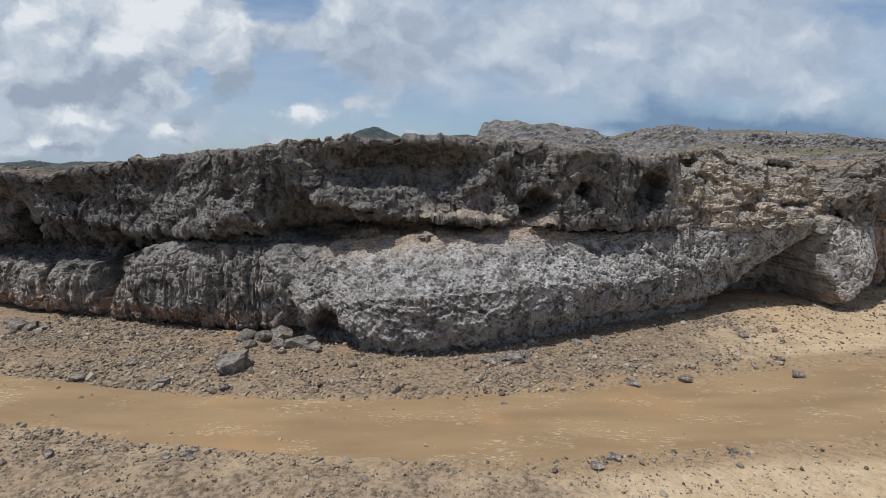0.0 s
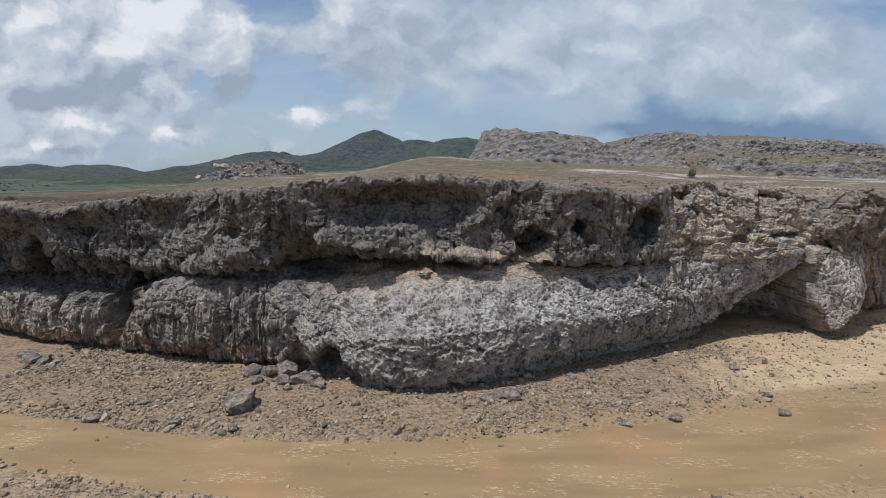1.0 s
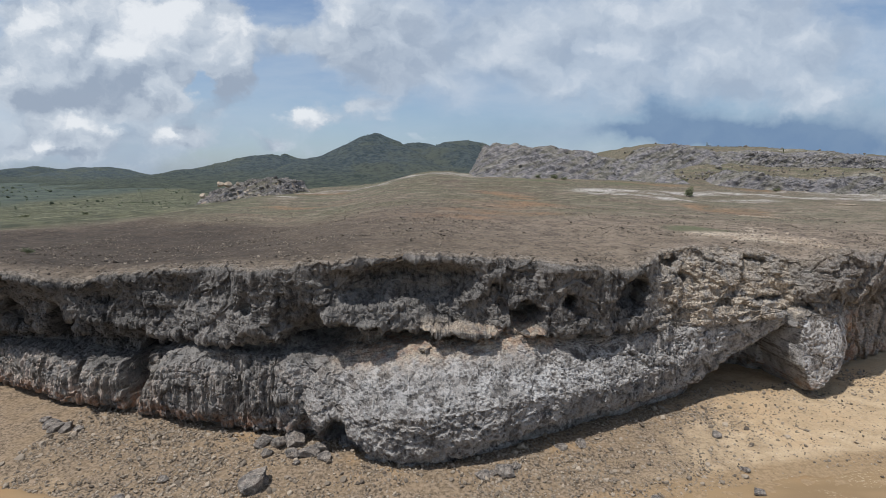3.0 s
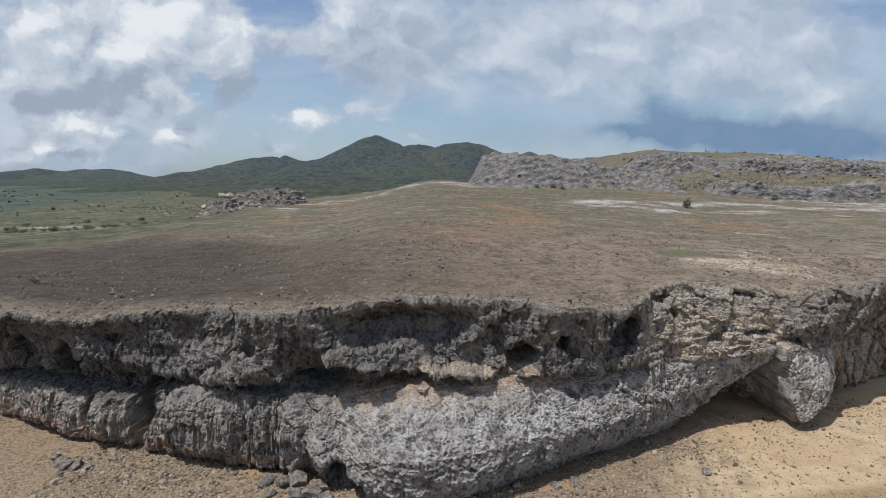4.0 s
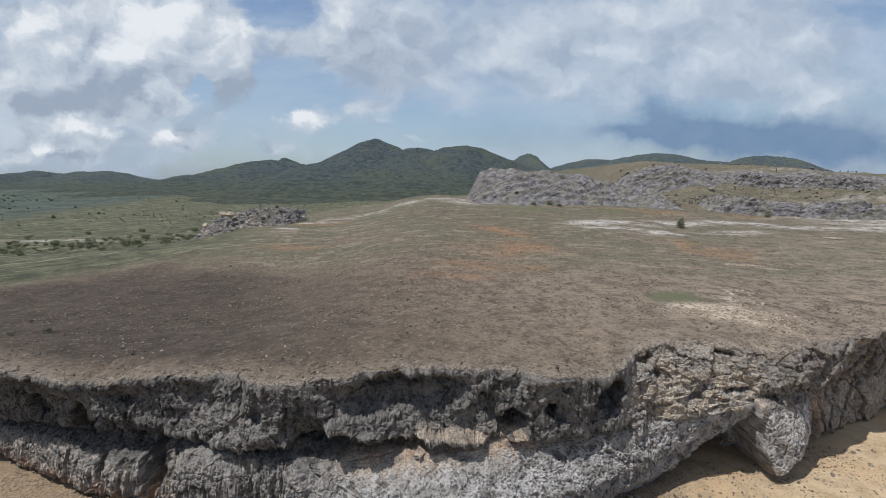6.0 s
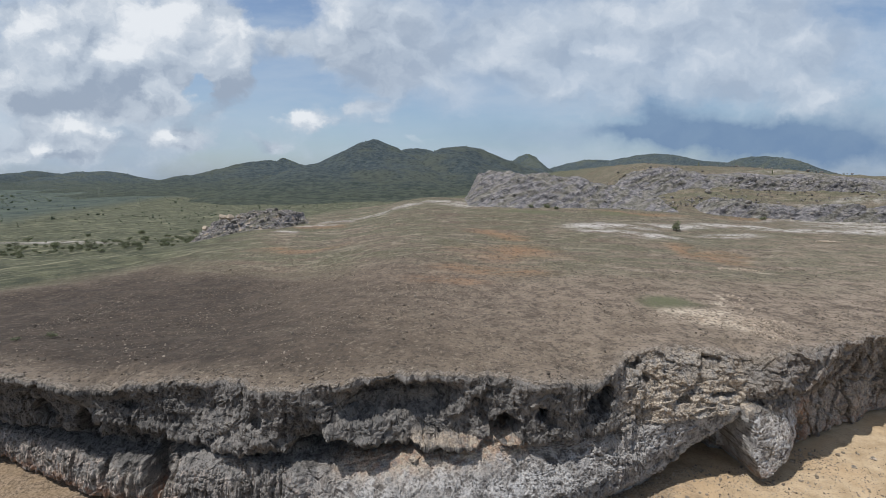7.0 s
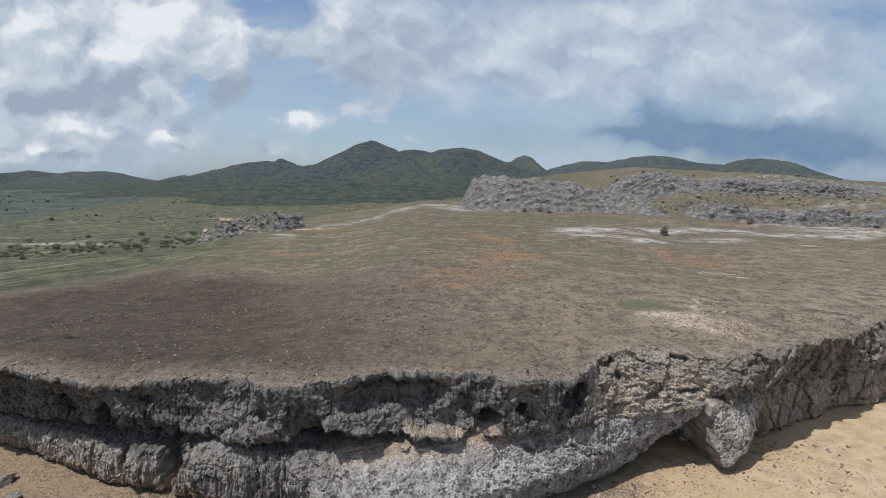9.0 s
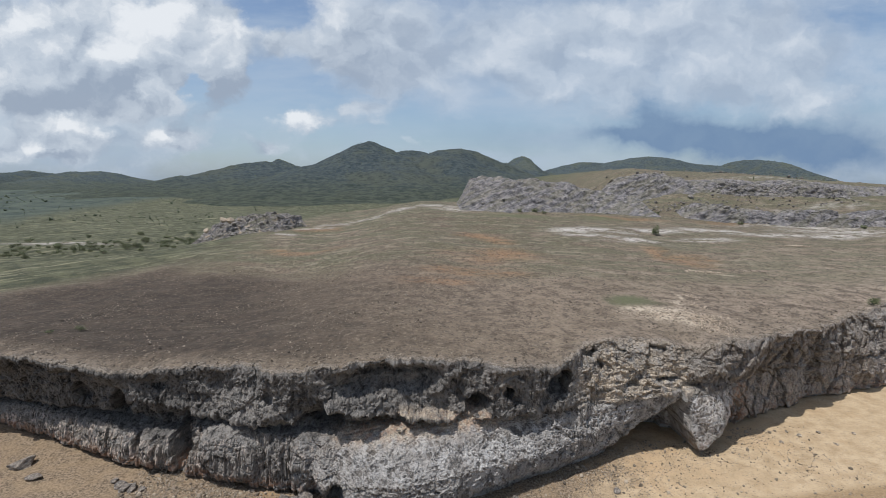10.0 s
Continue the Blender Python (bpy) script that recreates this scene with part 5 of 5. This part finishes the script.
# ---- pale rubble washed over the plateau ----
for wx, wy, rx, ry, count in ((20.6, 31.2, 3.0, 0.8, 380), (24.0, 30.4, 1.8, 1.6, 520), (23.4, 27.8, 1.3, 1.6, 420), (26.0, 34.8, 0.4, 1.6, 80), (27.3, 38.2, 0.4, 1.6, 70), (36.9, 52.6, 2.2, 0.8, 260), (68.5, 78.2, 1.7, 0.7, 200)):
    rng_w = np.random.RandomState(int(10 * wx))
    ox, oy = wx + rx * rng_w.normal(0, 0.6, count), wy + ry * rng_w.normal(0, 0.6, count)
    keep = oy > top_edge(ox)[0] + 0.5
    ox, oy = ox[keep], oy[keep]
    osz = np.clip(0.06 * max(1.0, wy / 34) * np.exp(rng_w.normal(0, 0.55, len(ox))), 0.03, 0.30)
    wash = many_rocks("pale_rubble", np.stack([ox, oy, plain_z(ox, oy) + 0.15 * osz], 1), osz, 71, PALE_ROCK, 1)
    part("pale_rubble", wash, None, "pale ochre rubble washed over the brown plateau", "rubble", "stuff")

# ---- single boulders: x, y, size, squash ----
BOULDERS = [
    (-7.09, 14.8, 1.05, 0.85), (-7.1, 17.5, 0.75, 0.7), (-6.5, 17.6, 0.85, 0.75), (-5.6, 16.9, 0.75, 0.7), (-4.9, 16.5, 0.5, 0.7), (-7.8, 17.6, 0.65, 0.7), (-6.3, 16.7, 0.5, 0.8), (-7.4, 16.8, 0.5, 0.7),
    (2.4, 15.6, 0.75, 0.55), (1.5, 15.3, 0.55, 0.5), (1.9, 15.4, 0.35, 0.6), (2.9, 15.9, 0.4, 0.6), (-11.9, 14.05, 0.5, 0.6), (-9.16, 9.6, 0.42, 0.7), (3.85, 9.7, 0.6, 0.4), (3.3, 9.35, 0.5, 0.45), (7.7, 14.0, 0.45, 0.5),
    (12.0, 15.7, 0.3, 0.6), (11.7, 14.4, 0.42, 0.6), (5.9, 13.7, 0.4, 0.4), (12.4, 18.4, 0.45, 0.4), (-1.6, 13.2, 0.3, 0.7), (-6.85, 13.4, 0.33, 0.7), (-9.0, 13.8, 0.38, 0.6), (6.0, 17.7, 0.6, 0.5), (5.1, 17.4, 0.5, 0.5),
    (-17.4, 19.0, 0.6, 0.6), (-18.2, 19.3, 0.7, 0.6), (-16.8, 18.9, 0.4, 0.7), (-19.0, 19.7, 0.45, 0.7), (-10.8, 15.2, 0.4, 0.5), (-26.3, 21.6, 1.2, 0.6), (-24.4, 20.3, 0.8, 0.5), (-17.9, 19.0, 0.7, 0.6),
    (28.6, 24.6, 0.6, 0.5), (28.1, 25.2, 0.4, 0.6), (30.4, 25.0, 0.5, 0.6), (32.9, 24.8, 0.45, 0.6), (26.7, 23.8, 0.5, 0.5), (30.4, 23.4, 0.5, 0.5), (-6.2, 9.8, 0.4, 0.6), (-6.5, 9.6, 0.32, 0.6), (-5.9, 9.55, 0.3, 0.7), (-6.1, 10.05, 0.28, 0.7), (-5.7, 9.9, 0.26, 0.7),
    (6.8, 9.9, 0.3, 0.5), (7.0, 9.7, 0.25, 0.6), (6.6, 9.65, 0.28, 0.5), (-6.9, 15.0, 0.4, 0.8), (-6.0, 16.2, 0.3, 0.7), (-5.2, 17.2, 0.55, 0.8),
]


def build_boulder(x, y, size, squash, seed):
    v, f = rock_shape(4, seed, 12)
    v = v * np.array([1.1, 0.9, squash]) * size
    a = seed * 1.7
    v = np.stack([v[:, 0] * np.cos(a) - v[:, 1] * np.sin(a), v[:, 0] * np.sin(a) + v[:, 1] * np.cos(a), v[:, 2]], 1)
    k = 3.2 / max(size, 0.4)
    v = v * (1 + 0.10 * fbm(v[:, 0] * k, v[:, 1] * k, v[:, 2] * k + seed, 4, seed, 0.6, ridged=True))[:, None]
    me = mesh_from("boulder", v, f, ROCK)
    plain_masks(me, 0.25, 0.05, 0.35 if x < 20 else 1.0, 0.1)
    part("boulder", me, None, "angular grey limestone boulder lying on the stony ground", "boulder", group="boulders below the cliff", at=pose(x, y, float(ground_z(np.array([x]), np.array([y]))[0]) + 0.28 * size * squash))


for i, (bx, by, bs, bq) in enumerate(BOULDERS):
    bs = bs * (0.6 if by < 10.2 or bx > 25 else 1.0)
    build_boulder(bx, by, bs, bq, 500 + i)


# ---- plants ----
def tube(path, radii, sides=7):
    """Vertices and quads of a tapered limb along a path."""
    path, out = np.array(path, float), []
    for i, (p, r) in enumerate(zip(path, radii)):
        d = path[min(i + 1, len(path) - 1)] - path[max(i - 1, 0)]
        d /= np.linalg.norm(d) + 1e-9
        s = np.cross(d, (0.3, 0.9, 0.1))
        s /= np.linalg.norm(s)
        u = np.cross(d, s)
        out += [p + r * (np.cos(t) * s + np.sin(t) * u) for t in np.linspace(0, 2 * np.pi, sides, endpoint=False)]
    quads = [(i * sides + j, i * sides + (j + 1) % sides, (i + 1) * sides + (j + 1) % sides, (i + 1) * sides + j) for i in range(len(path) - 1) for j in range(sides)]
    return np.array(out), np.array(quads)


def joined(pieces):
    verts, faces, base = [], [], 0
    for v, f in pieces:
        verts.append(v)
        faces.append(f + base)
        base += len(v)
    return np.concatenate(verts), np.concatenate(faces)


def build_shrub(height, width, leaves, seed):
    """A wind-shaped shrub: short stem, limbs, and a crown of small leaves. Built at the origin."""
    rng = np.random.RandomState(seed)
    root = new("shrub")
    limbs, tips = [], []
    for i in range(6):
        a = 2 * np.pi * i / 6 + rng.uniform(-0.4, 0.4)
        tip = np.array([0.38 * width * np.cos(a), 0.38 * width * np.sin(a), height * rng.uniform(0.35, 0.85)])
        mid = 0.45 * tip + np.array([0, 0, 0.08 * height])
        limbs.append(tube([(0, 0, -0.1), (0.03 * tip[0], 0.03 * tip[1], 0.15 * height), mid, tip], [0.06 * height, 0.05 * height, 0.03 * height, 0.008 * height]))
        tips += [tip, 0.5 * (tip + mid)]
    v, f = joined(limbs)
    part("stem", mesh_from("stem", v, f, BARK), root)
    tips = np.array(tips)
    centre = tips[rng.randint(0, len(tips), leaves)] + rng.normal(0, 1, (leaves, 3)) * np.array([0.16 * width, 0.16 * width, 0.16 * height])
    centre[:, 2] = np.clip(centre[:, 2], 0.12 * height, None)
    s = 0.055 * height * rng.uniform(0.6, 1.5, leaves)
    rot = turns(rng, leaves, 0.9)
    quad = np.array([(-1, -0.5, 0), (1, -0.5, 0.2), (1, 0.5, 0), (-1, 0.5, 0.2)])
    lv = np.einsum("nij,vj->nvi", rot, quad) * s[:, None, None] + centre[:, None]
    lf = np.arange(leaves * 4).reshape(-1, 4)
    part("crown", mesh_from("crown", lv.reshape(-1, 3), lf, LEAF, smooth=False), root, "crown of small dull green leaves")
    return root


def build_cactus(height, arms, seed):
    rng = np.random.RandomState(seed)
    r = 0.05 * height
    pieces = [tube([(0, 0, -0.2), (0, 0, 0.5 * height), (0.02 * height, 0, 0.93 * height), (0.02 * height, 0, height)], [r, r * 1.1, r * 0.9, r * 0.2], 9)]
    for i in range(arms):
        a, z = rng.uniform(0, 6.28), height * rng.uniform(0.25, 0.45)
        o = 0.14 * height * np.array([np.cos(a), np.sin(a)])
        pieces.append(tube([(0, 0, z), (0.7 * o[0], 0.7 * o[1], z + 0.03 * height), (o[0], o[1], z + 0.15 * height), (o[0], o[1], height * rng.uniform(0.75, 0.95))], [r * 0.7, r * 0.8, r * 0.8, r * 0.3], 9))
    v, f = joined(pieces)
    return tagged(new("columnar_cactus", mesh_from("columnar_cactus", v, f, LEAF)), "grey-green columnar cactus on the skyline", "cactus", "cacti on the plateau")


def land(x, y, turn=0.0):
    return pose(x, y, float(plain_z(np.array([float(x)]), np.array([float(y)]))[0]), 0, 0, turn)


lone = tagged(build_shrub(1.7, 1.3, 420, 601), "lone wind-bent shrub with grey-green leaves on the plateau", "shrub")
lone.matrix_world = land(46.5, 87.5)
VALLEY = [(-110, 133, 3.2, 1), (-100, 133, 2.8, 2), (-90, 138, 3.0, 1), (-118, 130, 2.0, 2), (-124, 134, 2.2, 1), (-86, 146, 2.2, 2), (-97, 128, 1.6, 1), (-92, 126, 1.8, 2), (-84, 130, 1.9, 1), (-105, 127, 1.5, 2),
          (-78, 133, 2.2, 1), (-72, 138, 2.0, 2), (-80, 150, 2.4, 1), (-66, 128, 1.8, 2), (-70, 122, 1.6, 1), (-64, 118, 1.5, 2), (-76, 118, 1.4, 1), (-88, 118, 1.5, 2), (-60, 112, 1.8, 1), (-58, 122, 2.2, 2), (-95, 150, 2.2, 1), (-132, 150, 2.4, 2), (-120, 160, 2.4, 1), (-140, 138, 2.0, 2), (-108, 170, 2.8, 1), (-90, 172, 2.8, 2), (-68, 148, 2.4, 1)]
kinds = {1: build_shrub(1.0, 1.1, 420, 611), 2: build_shrub(1.0, 1.6, 420, 612)}
for k, ob in kinds.items():
    tagged(ob, "low dark green shrub in dry grass below the plateau", "shrub", "shrubs in the valley")
rng_v = np.random.RandomState(77)
for _ in range(110):
    along = rng_v.uniform(0, 1)
    vx, vy = -122 + 44 * along + rng_v.normal(0, 5), 124 + 40 * along ** 1.5 + rng_v.normal(0, 9)
    if plain_z(np.array([vx]), np.array([vy]))[0] < 6.0:
        VALLEY.append((vx, vy, rng_v.uniform(0.8, 1.9), 1 + rng_v.randint(2)))
for i, (sx, sy, sh, k) in enumerate(VALLEY):
    m = land(sx, sy, 40 * i) @ Matrix.Diagonal((0.62 * sh, 0.62 * sh, 0.62 * sh, 1))
    if i < 2:
        kinds[k].matrix_world = m
    else:
        c = copy_thing(kinds[k], m)
        c.matrix_world = m
for i, (sx, sy, sh) in enumerate([(26, 108, 1.2), (28, 107, 0.9), (58, 112, 1.2), (76, 106, 1.0), (104, 103, 1.1), (22, 107, 1.0), (44.6, 36.6, 0.7), (45.8, 37.6, 0.6)]):
    m = land(sx, sy, 70 * i) @ Matrix.Diagonal((sh, sh, sh, 1))
    c = copy_thing(kinds[1], m)
    c.matrix_world = m
    tagged(c, "dry green shrub at the foot of the rocks", "shrub", "shrubs by the outcrops")
for i, (sx, sy, sh) in enumerate([(-28.6, 30.9, 0.45), (-30.2, 29.7, 0.30)]):
    m = land(sx, sy, 55 * i) @ Matrix.Diagonal((sh, sh, sh, 1))
    c = copy_thing(kinds[2], m)
    c.matrix_world = m
    tagged(c, "small dark shrub growing between stones on the plateau", "shrub", "shrubs on the plateau")
for i, (sx, sy, sh) in enumerate([(124, 178, 3.6), (136, 180, 4.2), (150, 172, 3.0), (98, 176, 3.0), (168, 176, 3.8), (108, 150, 2.6), (82, 117, 2.6), (118, 102, 2.8)]):
    ob = build_cactus(sh, 1 + i % 3, 640 + i)
    ob.matrix_world = land(sx, sy, 50 * i) @ Matrix.Diagonal((0.6, 0.6, 0.6, 1))
